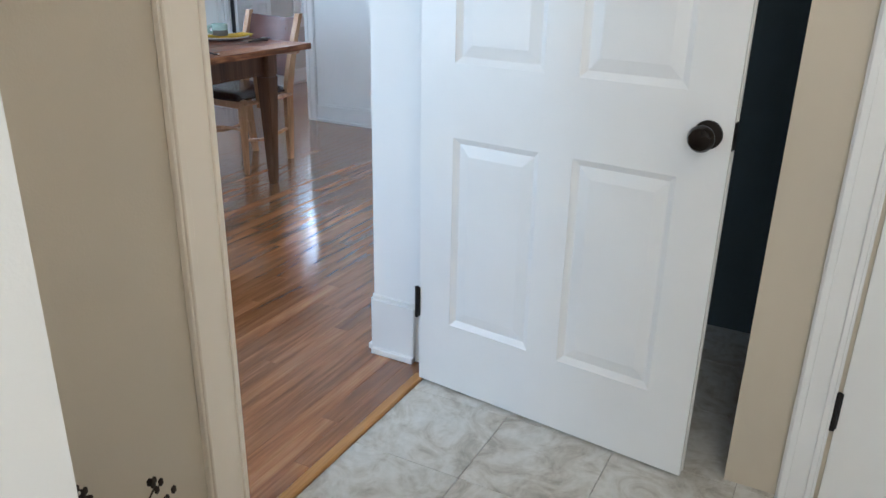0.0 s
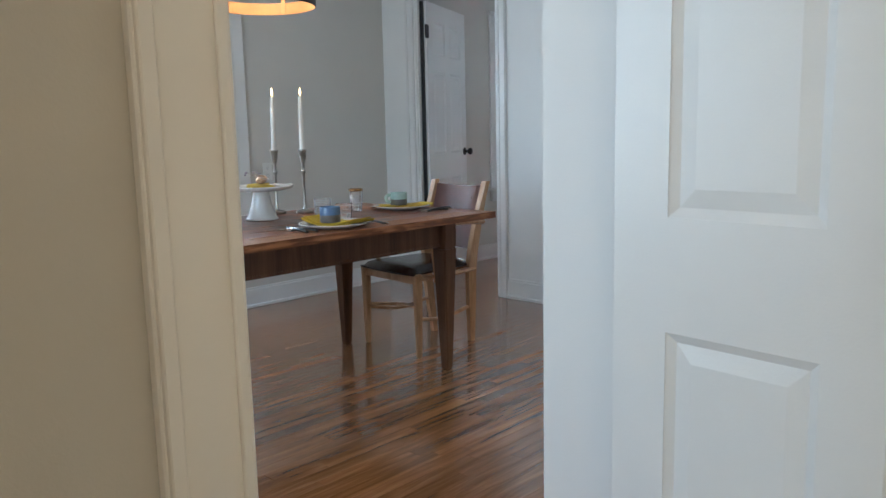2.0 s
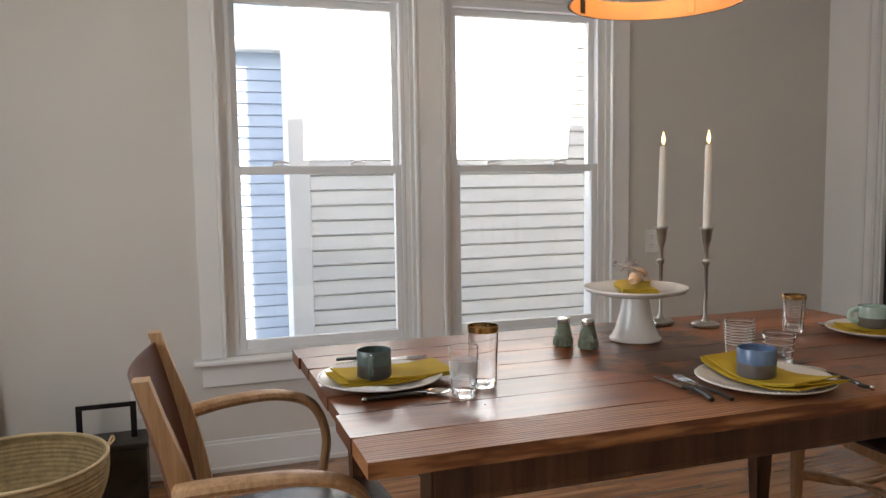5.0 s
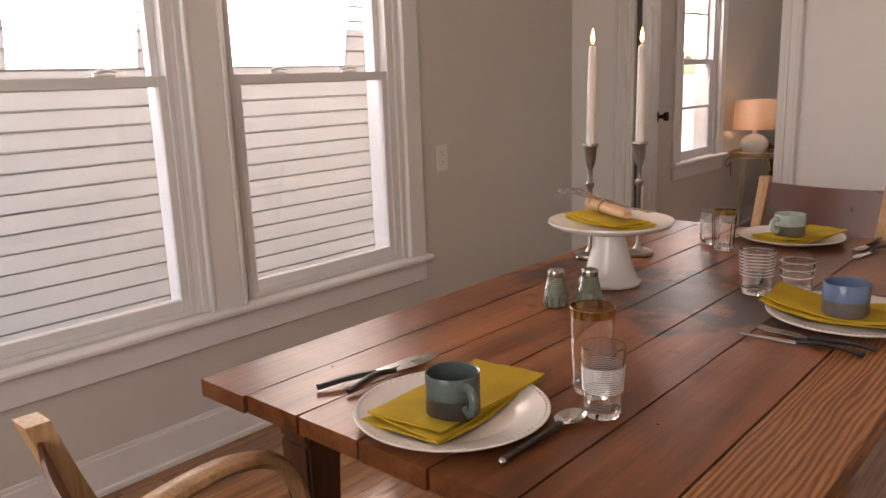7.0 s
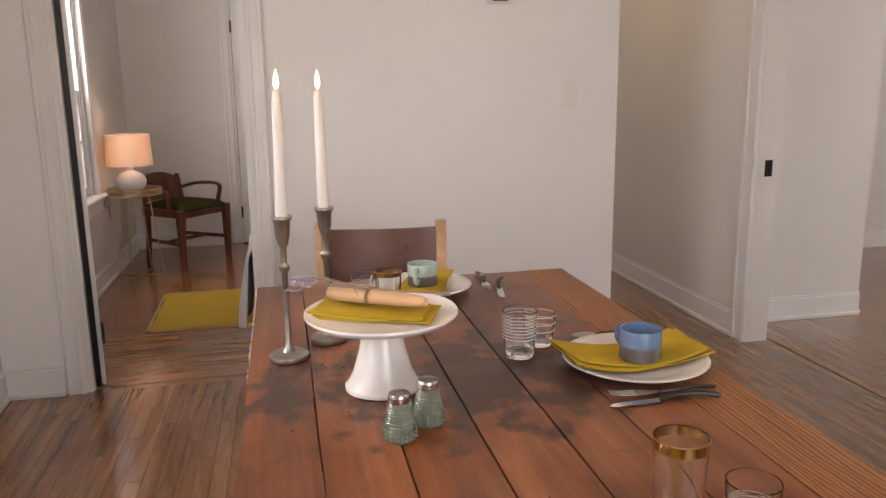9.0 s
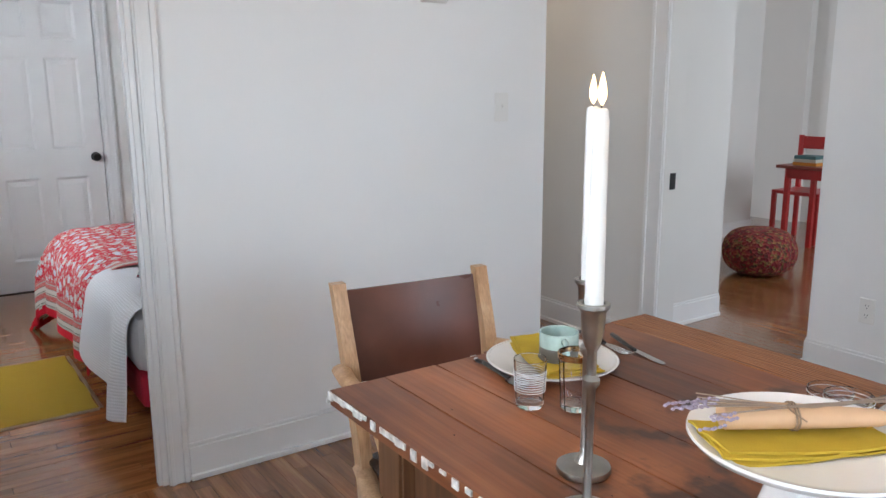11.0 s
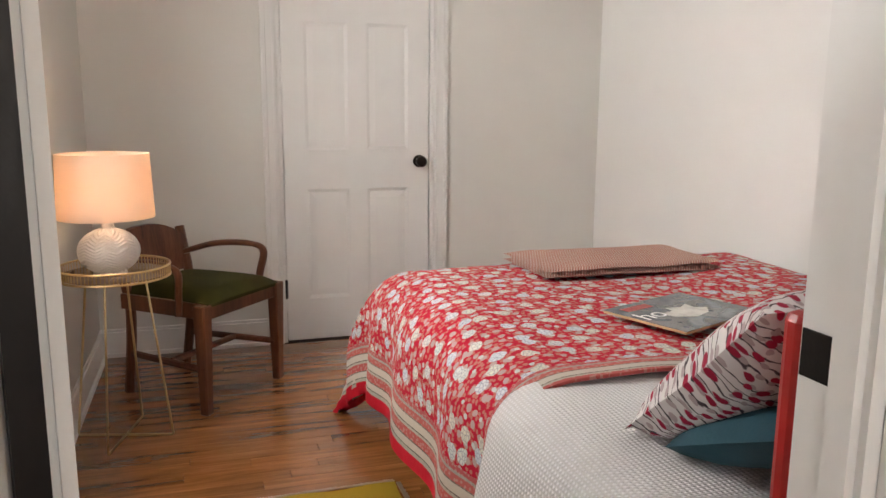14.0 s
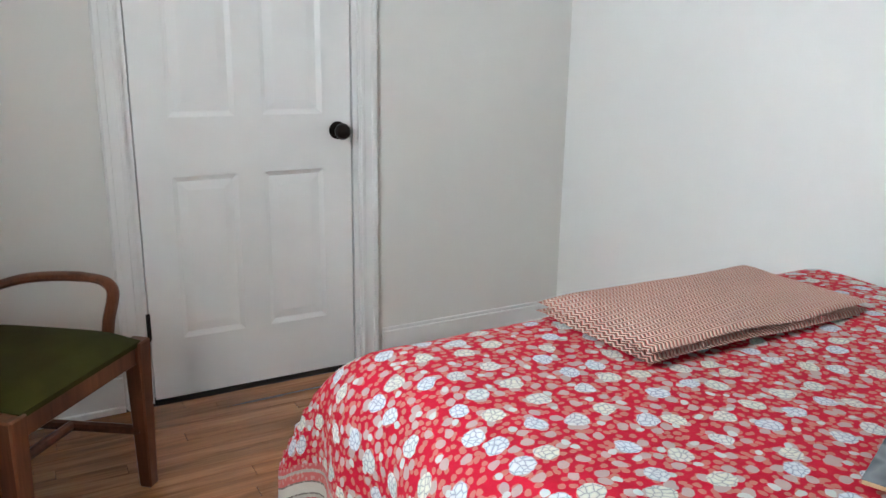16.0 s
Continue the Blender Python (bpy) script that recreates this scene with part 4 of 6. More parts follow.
cup(-2.064, -1.892, 20, 0.022, 0.041, 0.062, (0.12, 0.105, 0.095), (0.13, 0.20, 0.33), "blue and grey glazed ceramic cup on a mustard napkin", None)
cup(-1.385, -1.575, 152, 0.022, 0.041, 0.060, (0.12, 0.11, 0.095), (0.40, 0.52, 0.46), "pale mint and grey glazed ceramic cup on a mustard napkin", None)


def tumbler(x, y, r0, r1, h, label, rings=(), rim=None, cut=False):
    g = thing("drinking_glass", on_table(x, y), label, "glass", "glasses on the dining table")
    bm = bmesh.new()
    base = 0.012
    seg = 12 if cut else 36
    prof = [(r0 * 0.94, 0), (r0, 0.003)]
    if cut:
        prof += [(r1, h), (r1 - 0.003, h), (r0 - 0.004, base), (0.001, base)]
    else:
        prof += [(r0 + (r1 - r0) * 0.5, h * 0.5), (r1, h - 0.001), (r1 - 0.0008, h), (r1 - 0.002, h - 0.001), (r0 - 0.0025, base + 0.002), (r0 * 0.6, base), (0.001, base)]
    lathe(bm, prof, seg)
    part("tumbler", bm, GLASS, g, smooth=not cut)
    if rings:
        bm = bmesh.new()
        lo, hi, n = rings
        for k in range(n):
            z = h * (lo + (hi - lo) * k / (n - 1))
            r = r0 + (r1 - r0) * z / h
            lathe(bm, [(r + 0.0002, z - 0.0008), (r + 0.0010, z), (r + 0.0002, z + 0.0008)], 36, cap=False)
        tagged(part("ribs", bm, plain("frosted_line", (0.8, 0.8, 0.8), 0.3, relief=0), g, "fine white horizontal lines"), kind="stuff")
    if rim:
        bm = bmesh.new()
        lathe(bm, [(r1 - (r1 - r0) * 0.1 + 0.0006, h * 0.90), (r1 + 0.0006, h - 0.0005), (r1 - 0.0005, h + 0.0006)], 36, cap=False)
        part("gold_rim", bm, rim, g, "gold painted rim", smooth=True)
    return g


tumbler(-2.616, -1.675, 0.029, 0.034, 0.135, "tall clear glass with a gold rim", rim=GOLD)
tumbler(-2.683, -1.732, 0.026, 0.032, 0.105, "clear tumbler with fine white lines", rings=(0.38, 0.72, 12))
tumbler(-1.936, -1.682, 0.031, 0.037, 0.100, "clear tumbler with ribbed rings", rings=(0.42, 0.92, 8))
tumbler(-1.872, -1.746, 0.031, 0.037, 0.075, "short clear ribbed tumbler", rings=(0.45, 0.9, 3))
tumbler(-1.558, -1.458, 0.028, 0.034, 0.108, "tall faceted clear glass with a gold rim", rim=GOLD, cut=True)
tumbler(-1.501, -1.397, 0.026, 0.031, 0.092, "clear tumbler with fine white lines", rings=(0.35, 0.75, 9))


def shaker(x, y, label):
    s = thing("shaker", on_table(x, y), label, "shaker", "salt and pepper shakers")
    g = plain("green_pressed_glass", (0.17, 0.20, 0.15), 0.12, vary=0.3, scale=40, relief=0.2, spec=0.8)
    bm = bmesh.new()
    lathe(bm, [(0.024, 0), (0.026, 0.004), (0.0265, 0.026), (0.0245, 0.030)], 8)
    for k in range(12):
        for z in (0.006, 0.013, 0.020):
            a = 2 * math.pi * (k + 0.5) / 12
            bmesh.ops.create_icosphere(bm, subdivisions=1, radius=0.0036, matrix=Matrix.Translation((0.0255 * math.cos(a), 0.0255 * math.sin(a), z)))
    part("shaker_base", bm, g, s, "knobbly pressed glass foot")
    bm = bmesh.new()
    prof = []
    for k in range(17):
        z = 0.030 + 0.034 * k / 16
        r = 0.0245 - 0.0075 * k / 16 + (0.0010 if k % 2 else -0.0004)
        prof.append((r, z))
    lathe(bm, prof, 28)
    part("shaker_body", bm, g, s, smooth=False)
    bm = bmesh.new()
    lathe(bm, [(0.0178, 0.0645), (0.0185, 0.067), (0.0178, 0.070), (0.0185, 0.073), (0.0178, 0.076), (0.0165, 0.0785), (0.002, 0.0805)], 28)
    part("cap", bm, STEEL, s, "ridged metal cap", smooth=True)


shaker(-2.265, -1.379, "ribbed glass salt shaker with a metal cap")
shaker(-2.219, -1.434, "ribbed glass pepper shaker with a metal cap")


def candlestick(x, y, lean, label):
    c = thing("candlestick", on_table(x, y), label, "candlestick", "pair of candlesticks")
    bm = bmesh.new()
    lathe(bm, [(0.040, 0), (0.042, 0.004), (0.041, 0.011), (0.036, 0.014), (0.014, 0.017), (0.009, 0.024), (0.006, 0.034), (0.0055, 0.10), (0.0062, 0.185), (0.0115, 0.193), (0.0115, 0.200), (0.0065, 0.206), (0.0065, 0.238), (0.0105, 0.246), (0.0115, 0.252), (0.0145, 0.262), (0.0165, 0.292), (0.0215, 0.298), (0.0215, 0.303), (0.015, 0.3035), (0.013, 0.286), (0.001, 0.286)], 32)
    part("holder", bm, PEWTER, c, smooth=True)
    tilt = pose(0, 0, 0, lean[0], lean[1], 0)
    cd = thing("candle", on_table(x, y, 0, 0.289) @ tilt, "lit white taper candle in a pewter candlestick", "candle", "pair of candles")
    bm = bmesh.new()
    lathe(bm, [(0.0122, 0), (0.0122, 0.02), (0.0098, 0.245), (0.0080, 0.258), (0.005, 0.2605), (0.001, 0.259)], 24)
    part("taper", bm, WAX, cd, smooth=True)
    bm = bmesh.new()
    tube(bm, [(0, 0, 0.259), (0.0006, 0, 0.266), (0.0015, 0, 0.270)], 0.0009, 6)
    part("wick", bm, BLACKP, cd)
    bm = bmesh.new()
    lathe(bm, [(0.0008, 0.264), (0.0046, 0.271), (0.0056, 0.278), (0.0045, 0.287), (0.0022, 0.297), (0.0004, 0.304)], 16)
    part("flame", bm, glowing("candle_flame", (1.0, 0.56, 0.20), 2.2), cd, "yellow candle flame", smooth=True)


candlestick(-1.840, -1.208, (0.8, 0.3), "tall pewter candlestick with a turned stem")
candlestick(-1.742, -1.298, (-0.3, 0.6), "tall pewter candlestick with a turned stem")


def cake_stand(x, y):
    c = thing("cake_stand", on_table(x, y), "white ceramic cake stand with a flared foot", "cake stand")
    bm = bmesh.new()
    lathe(bm, [(0.066, 0), (0.072, 0.002), (0.072, 0.008), (0.066, 0.013), (0.056, 0.034), (0.044, 0.075), (0.036, 0.118), (0.034, 0.126)], 48)
    part("foot", bm, CHINA, c, smooth=True)
    bm = bmesh.new()
    lathe(bm, [(0.040, 0.1262), (0.10, 0.130), (0.136, 0.139), (0.143, 0.147), (0.142, 0.151), (0.136, 0.149), (0.115, 0.142), (0.001, 0.139)], 64)
    part("cake_plate", bm, CHINA, c, smooth=True)


cake_stand(-2.040, -1.381)
napkin(-2.035, -1.372, 62, 0.225, 0.10, 0.142, "folded mustard napkin on the cake stand", 0.002, 13)
bm = bmesh.new()
m = on_table(-2.035, -1.375, 52, 0.176)
roll = thing("paper_roll", m, "rolled kraft paper tied with twine on a napkin", "paper roll")
lathe(bm, [(0.003, -0.10), (0.010, -0.102), (0.014, -0.09), (0.020, 0.0), (0.024, 0.095), (0.022, 0.098), (0.004, 0.092)], 24)
part("rolled_paper", bm, PAPER, roll, smooth=True, m=pose(0, 0, 0, 0, 90, 0) @ Matrix.Diagonal((0.72, 1, 1, 1)))
bm = bmesh.new()
for k in (0.0, 0.004):
    tube(bm, [Vector((0.01 + k, 0.0225 * math.cos(a), 0.0163 * math.sin(a))) for a in [2 * math.pi * i / 20 for i in range(21)]], 0.0012, 6)
tube(bm, curve([(0.012, 0.0, 0.018), (0.03, 0.03, 0.024), (0.012, 0.045, 0.012)], 6), 0.0010, 6)
part("twine", bm, plain("jute_twine", (0.30, 0.20, 0.12), 0.9), roll)
bm = bmesh.new()
rnd = random.Random(11)
spray = thing("lavender_sprigs", on_table(-2.04, -1.38, 70, 0.186), "dried lavender sprigs tied to the paper roll", "dried flowers")
for k in range(9):
    dy, e = rnd.uniform(-0.03, 0.03), rnd.uniform(-0.02, 0.02)
    tube(bm, curve([(-0.13, dy * 0.4, -0.002), (0.0, e * 0.3, 0.004), (0.14, dy, 0.010 + rnd.uniform(0, 0.015))], 5), 0.0009, 5)
tagged(part("sprig_stems", bm, plain("dry_stem", (0.30, 0.22, 0.16), 0.9), spray), kind="stuff")
bm = bmesh.new()
for k in range(9):
    bx, by, bz = rnd.uniform(0.11, 0.15), rnd.uniform(-0.035, 0.035), rnd.uniform(0.004, 0.02)
    for j in range(7):
        bmesh.ops.create_icosphere(bm, subdivisions=1, radius=0.0024, matrix=Matrix.Translation((bx + j * 0.005, by + rnd.uniform(-0.002, 0.002), bz + rnd.uniform(-0.002, 0.002))) @ Matrix.Diagonal((1.4, 1, 1, 1)))
tagged(part("blossoms", bm, plain("dry_lavender", (0.33, 0.27, 0.33), 0.9), spray), kind="stuff")


def knife(m):
    k = thing("knife", m, "table knife with a black curved handle", "knife", "cutlery on the dining table")
    bm = bmesh.new()
    pr = [(0.0, -0.007), (0.07, -0.009), (0.098, -0.005), (0.106, 0.004), (0.095, 0.009), (0.0, 0.008)]
    hexa(bm, [(x, y, 0.0015) for x, y in pr], [(x, y, 0.0030) for x, y in pr])
    part("blade", bm, STEEL, k)
    bm = bmesh.new()
    tube(bm, curve([(0.004, 0, 0.003), (-0.03, -0.003, 0.008), (-0.07, 0.004, 0.009), (-0.105, 0.014, 0.006)], 6), [0.005] * 6 + [0.006] * 13, 8, 0.8)
    part("handle", bm, BLACKP, k, smooth=True)


def fork(m):
    k = thing("fork", m, "table fork with a black curved handle", "fork", "cutlery on the dining table")
    bm = bmesh.new()
    pr = [(0.0, -0.003), (0.035, -0.012), (0.05, -0.013), (0.05, 0.013), (0.035, 0.012), (0.0, 0.003)]
    hexa(bm, [(x, y, 0.004) for x, y in pr], [(x, y, 0.0055) for x, y in pr])
    part("fork_head", bm, STEEL, k)
    for j in range(4):
        y = -0.0105 + 0.007 * j
        bm = bmesh.new()
        tube(bm, [(0.049, y, 0.005), (0.075, y, 0.0045), (0.098, y * 0.9, 0.008)], [0.0017, 0.0016, 0.0009], 6)
        part("tine", bm, STEEL, k)
    bm = bmesh.new()
    tube(bm, curve([(0.004, 0, 0.005), (-0.03, 0.004, 0.010), (-0.07, -0.004, 0.010), (-0.105, -0.010, 0.006)], 6), 0.0055, 8, 0.8)
    part("handle", bm, BLACKP, k, smooth=True)


def spoon(m):
    k = thing("spoon", m, "steel spoon with a black bent handle", "spoon", "cutlery on the dining table")
    bm = bmesh.new()
    for side in (0, 1):
        rings = []
        for i in range(9):
            f = i / 8
            rings.append([bm.verts.new((0.030 + 0.030 * f * math.cos(a) , 0.020 * f * math.sin(a), 0.0015 + 0.0075 * f * f + 0.001 * side)) for a in [2 * math.pi * j / 24 for j in range(24)]] if i else [bm.verts.new((0.030, 0, 0.0015 + 0.001 * side))])
        for j in range(24):
            bm.faces.new((rings[0][0], rings[1][j], rings[1][(j + 1) % 24]))
        for a, b in zip(rings[1:], rings[2:]):
            for j in range(24):
                bm.faces.new((a[j], b[j], b[(j + 1) % 24], a[(j + 1) % 24]))
    bmesh.ops.bridge_loops(bm, edges=[e for e in bm.edges if e.is_boundary])
    part("bowl", bm, STEEL, k, smooth=True)
    bm = bmesh.new()
    tube(bm, curve([(0.003, 0, 0.008), (-0.03, 0.0, 0.010), (-0.09, 0.006, 0.008), (-0.105, 0.010, 0.006), (-0.128, 0.006, 0.006)], 6), 0.0055, 8, 0.8)
    part("handle", bm, BLACKP, k, smooth=True)
    bm = bmesh.new()
    bmesh.ops.create_icosphere(bm, subdivisions=2, radius=0.0062, matrix=Matrix.Translation((-0.129, 0.006, 0.006)))
    part("handle_tip", bm, STEEL, k, "steel handle tip", smooth=True)


spoon(on_table(-2.765, -1.712, 2))
knife(on_table(-2.775, -1.352, -4)), fork(on_table(-2.755, -1.378, -2))
knife(on_table(-2.225, -1.86, 92)), fork(on_table(-2.195, -1.872, 84)), spoon(on_table(-1.868, -1.885, 92))
knife(on_table(-1.40, -1.79, 168)), fork(on_table(-1.33, -1.765, 172)), spoon(on_table(-1.385, -1.44, 176))

# ---- things by the window wall ----
def outlet(m, label, toggle=False):
    o = thing("light_switch" if toggle else "wall_outlet", m, label, "switch" if toggle else "outlet")
    bm = bmesh.new()
    box(bm, -0.036, 0.036, -0.006, 0, -0.058, 0.058, 0.003)
    part("cover_plate", bm, PLASTIC, o)
    bm = bmesh.new()
    if toggle:
        box(bm, -0.005, 0.005, -0.009, -0.006, -0.012, 0.012, 0.001)
        box(bm, -0.004, 0.004, -0.017, -0.009, 0.0, 0.007, 0.001)
        part("toggle", bm, PLASTIC, o)
    else:
        for z in (-0.022, 0.022):
            for x in (-0.006, 0.006):
                box(bm, x - 0.001, x + 0.001, -0.0066, -0.0058, z, z + 0.008)
            box(bm, -0.002, 0.002, -0.0066, -0.0058, z - 0.010, z - 0.006)
        part("sockets", bm, BLACKP, o)["kind"] = "stuff"


outlet(Matrix.Translation((-3.428, 0, 0.312)), "white double wall outlet above the baseboard")
outlet(Matrix.Translation((-1.067, 0, 0.878)), "white wall outlet beside the window")
outlet(Matrix.Translation((0, -2.517, 1.247)) @ pose(0, 0, 0, 0, 0, -90), "white toggle light switch on the white wall", True)
outlet(Matrix.Translation((-0.83, -3.975, 0.33)) @ pose(0, 0, 0, 0, 0, 180), "white double wall outlet near the floor")
t = thing("thermostat", (0, -2.182, 1.70), "white square wall thermostat with small buttons", "thermostat")
bm = bmesh.new()
box(bm, -0.024, 0, -0.06, 0.06, -0.062, 0.06, 0.006)
part("housing", bm, PLASTIC, t)
bm = bmesh.new()
box(bm, -0.0255, -0.0235, -0.035, 0.035, -0.05, -0.035, 0.001)
part("buttons", bm, TINBOX, t)

tb = thing("tin_box", (-3.53, -0.125, 0), "dark old tin carrying box with a square handle", "box")
bm = bmesh.new()
box(bm, -0.13, 0.13, -0.085, 0.085, 0, 0.205, 0.004)
part("box_body", bm, TINBOX, tb)
bm = bmesh.new()
box(bm, -0.135, 0.135, -0.09, 0.09, 0.206, 0.224, 0.003)
box(bm, -0.05, 0.02, -0.045, 0.045, 0.2245, 0.236, 0.003)
part("lid", bm, TINBOX, tb)
bm = bmesh.new()
for x in (-0.105, 0.085):
    box(bm, x - 0.011, x + 0.011, -0.004, 0.004, 0.2242, 0.345, 0.001)
box(bm, -0.116, 0.096, -0.0045, 0.0045, 0.3452, 0.363, 0.001)
part("handle", bm, IRON, tb)

bk = thing("basket", (-3.785, -0.52, 0), "round woven straw basket with a flared rim", "basket")
bm = bmesh.new()
prof = []
for i in range(41):
    z = 0.305 * i / 40
    r = 0.15 + 0.135 * math.sin(math.pi * 0.5 * min(1, i / 36)) - (0.006 if i > 38 else 0)
    prof.append((r + (0.0025 if i % 2 else 0), z))
inner = [(r - 0.009, max(z, 0.006)) for r, z in prof[::-1]]
lathe(bm, prof + inner, 64)
part("weave", bm, STRAW, bk, smooth=False)
bm = bmesh.new()
tube(bm, [(0.283 * math.cos(a), 0.283 * math.sin(a), 0.307) for a in [2 * math.pi * i / 48 for i in range(49)]], 0.006, 8)
for a in (0.2, 2.2, 3.9):
    tube(bm, curve([(0.283 * math.cos(a), 0.283 * math.sin(a), 0.310), (0.30 * math.cos(a + 0.05), 0.30 * math.sin(a + 0.05), 0.335), (0.31 * math.cos(a + 0.12), 0.31 * math.sin(a + 0.12), 0.315), (0.29 * math.cos(a + 0.1), 0.29 * math.sin(a + 0.1), 0.300)], 4), 0.004, 6)
part("rim", bm, plain("pale_raffia", (0.62, 0.48, 0.28), 0.8, vary=0.2), bk)
lb = thing("leaning_plank", (-4.05, -0.07, 0), "dark wooden plank leaning on the window wall", "plank")
bm = bmesh.new()
box(bm, -0.20, 0.12, -0.02, 0.02, 0, 0.80, 0.006, pose(0, 0, 0, -5, 0, 0))
part("board", bm, timber("leaning_wood", (0.08, 0.03, 0.015), (0.18, 0.07, 0.03), (0.26, 0.11, 0.05), 2), lb)

# ---- bedroom ----
def fabric_print(name, ground, kind):
    """A printed cotton; the map is in metres of cloth."""
    m, nt, b = shader(name, 0.8, spec=0.2)
    v = coords(nt, (1, 1, 1), False, "UV")
    wob = node(nt, "ShaderNodeTexNoise", Scale=26.0, Detail=3.0)
    nt.links.new(v, wob.inputs["Vector"])
    off = nt.nodes.new("ShaderNodeVectorMath")
    off.operation = "SCALE"
    nt.links.new(wob.outputs["Color"], off.inputs[0])
    off.inputs["Scale"].default_value = 0.022
    vv = nt.nodes.new("ShaderNodeVectorMath")
    nt.links.new(v, vv.inputs[0]), nt.links.new(off.outputs[0], vv.inputs[1])

    def flowers(scale, reach, soft=0.02, seed=0.0):
        mp = nt.nodes.new("ShaderNodeMapping")
        mp.inputs["Location"].default_value = (seed, seed * 0.7, 0)
        nt.links.new(vv.outputs[0], mp.inputs["Vector"])
        t = node(nt, "ShaderNodeTexVoronoi", Scale=scale, Randomness=0.75)
        t.voronoi_dimensions = "2D"
        nt.links.new(mp.outputs[0], t.inputs["Vector"])
        return ramp(nt, t.outputs["Distance"], [(reach - soft, (1, 1, 1)), (reach, (0, 0, 0))]), t

    big, tb_ = flowers(12.5, 0.25)
    small, _ = flowers(27.0, 0.27, seed=3.1)
    leaf, _ = flowers(60.0, 0.36, 0.05, 7.7)
    if kind == "quilt":
        petal = node(nt, "ShaderNodeTexVoronoi", Scale=95.0)
        petal.voronoi_dimensions = "2D"
        petal.feature = "DISTANCE_TO_EDGE"
        nt.links.new(vv.outputs[0], petal.inputs["Vector"])
        lines = ramp(nt, petal.outputs["Distance"], [(0.02, (0.30, 0.33, 0.40)), (0.12, (0.56, 0.62, 0.66)), (0.4, (0.66, 0.70, 0.70))])
        tint = ramp(nt, tb_.outputs["Color"], [(0.3, (0.92, 0.95, 1.0)), (0.7, (1.0, 0.95, 0.80))])
        bloom = mix(nt, 1.0, lines, tint, "MULTIPLY")
        mid, _ = flowers(17.0, 0.13, seed=6.3)
        base = mix(nt, maths(nt, "MULTIPLY", leaf, 0.55), ground, (0.46, 0.30, 0.22))
        col = mix(nt, small, base, (0.44, 0.34, 0.32))
        col = mix(nt, mid, col, (0.50, 0.56, 0.54))
        col = mix(nt, big, col, bloom)
        # banded border: the second map runs from the hem
        tc = nt.nodes.new("ShaderNodeUVMap")
        tc.uv_map = "hem"
        sep = nt.nodes.new("ShaderNodeSeparateXYZ")
        nt.links.new(tc.outputs[0], sep.inputs[0])
        r = nt.nodes.new("ShaderNodeValToRGB")
        r.color_ramp.interpolation = "CONSTANT"
        bands = [(0.0, (0.50, 0.010, 0.025)), (0.21, (0.36, 0.36, 0.30)), (0.27, (0.10, 0.10, 0.09)), (0.29, (0.48, 0.46, 0.40)), (0.40, (0.12, 0.11, 0.10)), (0.42, (0.46, 0.10, 0.09)), (0.56, (0.40, 0.38, 0.32)), (0.60, (0.14, 0.12, 0.11)), (0.62, (0.50, 0.48, 0.42)), (0.74, (0.16, 0.13, 0.12)), (0.76, (0.48, 0.12, 0.11)), (0.86, (0.34, 0.32, 0.28)), (0.90, (0.45, 0.10, 0.10)), (0.97, (0, 0, 0))]
        e = r.color_ramp.elements
        while len(e) < len(bands):
            e.new(0.5)
        for el, (p, c) in zip(e, bands):
            el.position, el.color = p, (*c, 1)
        nt.links.new(maths(nt, "MULTIPLY", sep.outputs[0], 1 / 0.19), r.inputs[0])
        dots, _ = flowers(70.0, 0.3, 0.05, 1.3)
        banded = mix(nt, maths(nt, "MULTIPLY", dots, 0.35), r.outputs[0], (0.5, 0.48, 0.42))
        inside = maths(nt, "GREATER_THAN", sep.outputs[0], 0.185)
        red = maths(nt, "LESS_THAN", sep.outputs[0], 0.04)
        banded = mix(nt, red, banded, (0.50, 0.010, 0.025))
        col = mix(nt, inside, banded, col)
    else:
        stem = node(nt, "ShaderNodeTexWave", Scale=17.0, Distortion=12.0, Detail=2.0)
        nt.links.new(vv.outputs[0], stem.inputs["Vector"])
        twigs = ramp(nt, stem.outputs[1], [(0.90, (0, 0, 0)), (0.95, (1, 1, 1))])
        col = mix(nt, twigs, ground, (0.08, 0.06, 0.07))
        s1, _ = flowers(44.0, 0.26, 0.04, 2.0)
        s2, _ = flowers(36.0, 0.27, 0.04, 5.0)
        col = mix(nt, s1, col, (0.45, 0.36, 0.37))
        col = mix(nt, s2, col, (0.38, 0.015, 0.05))
    nt.links.new(col, b.inputs["Base Color"])
    fine = node(nt, "ShaderNodeTexNoise", Scale=300.0, Detail=2.0)
    quilted = node(nt, "ShaderNodeTexNoise", Scale=22.0, Detail=3.0)
    nt.links.new(v, fine.inputs["Vector"]), nt.links.new(v, quilted.inputs["Vector"])
    bump(nt, b, maths(nt, "ADD", maths(nt, "MULTIPLY", fine.outputs[0], 0.15), quilted.outputs[0]), 0.6, 0.008)
    return m


QUILT = fabric_print("floral_quilt", (0.50, 0.006, 0.030), "quilt")
PILLOW = fabric_print("floral_pillow", (0.70, 0.66, 0.66), "pillow")


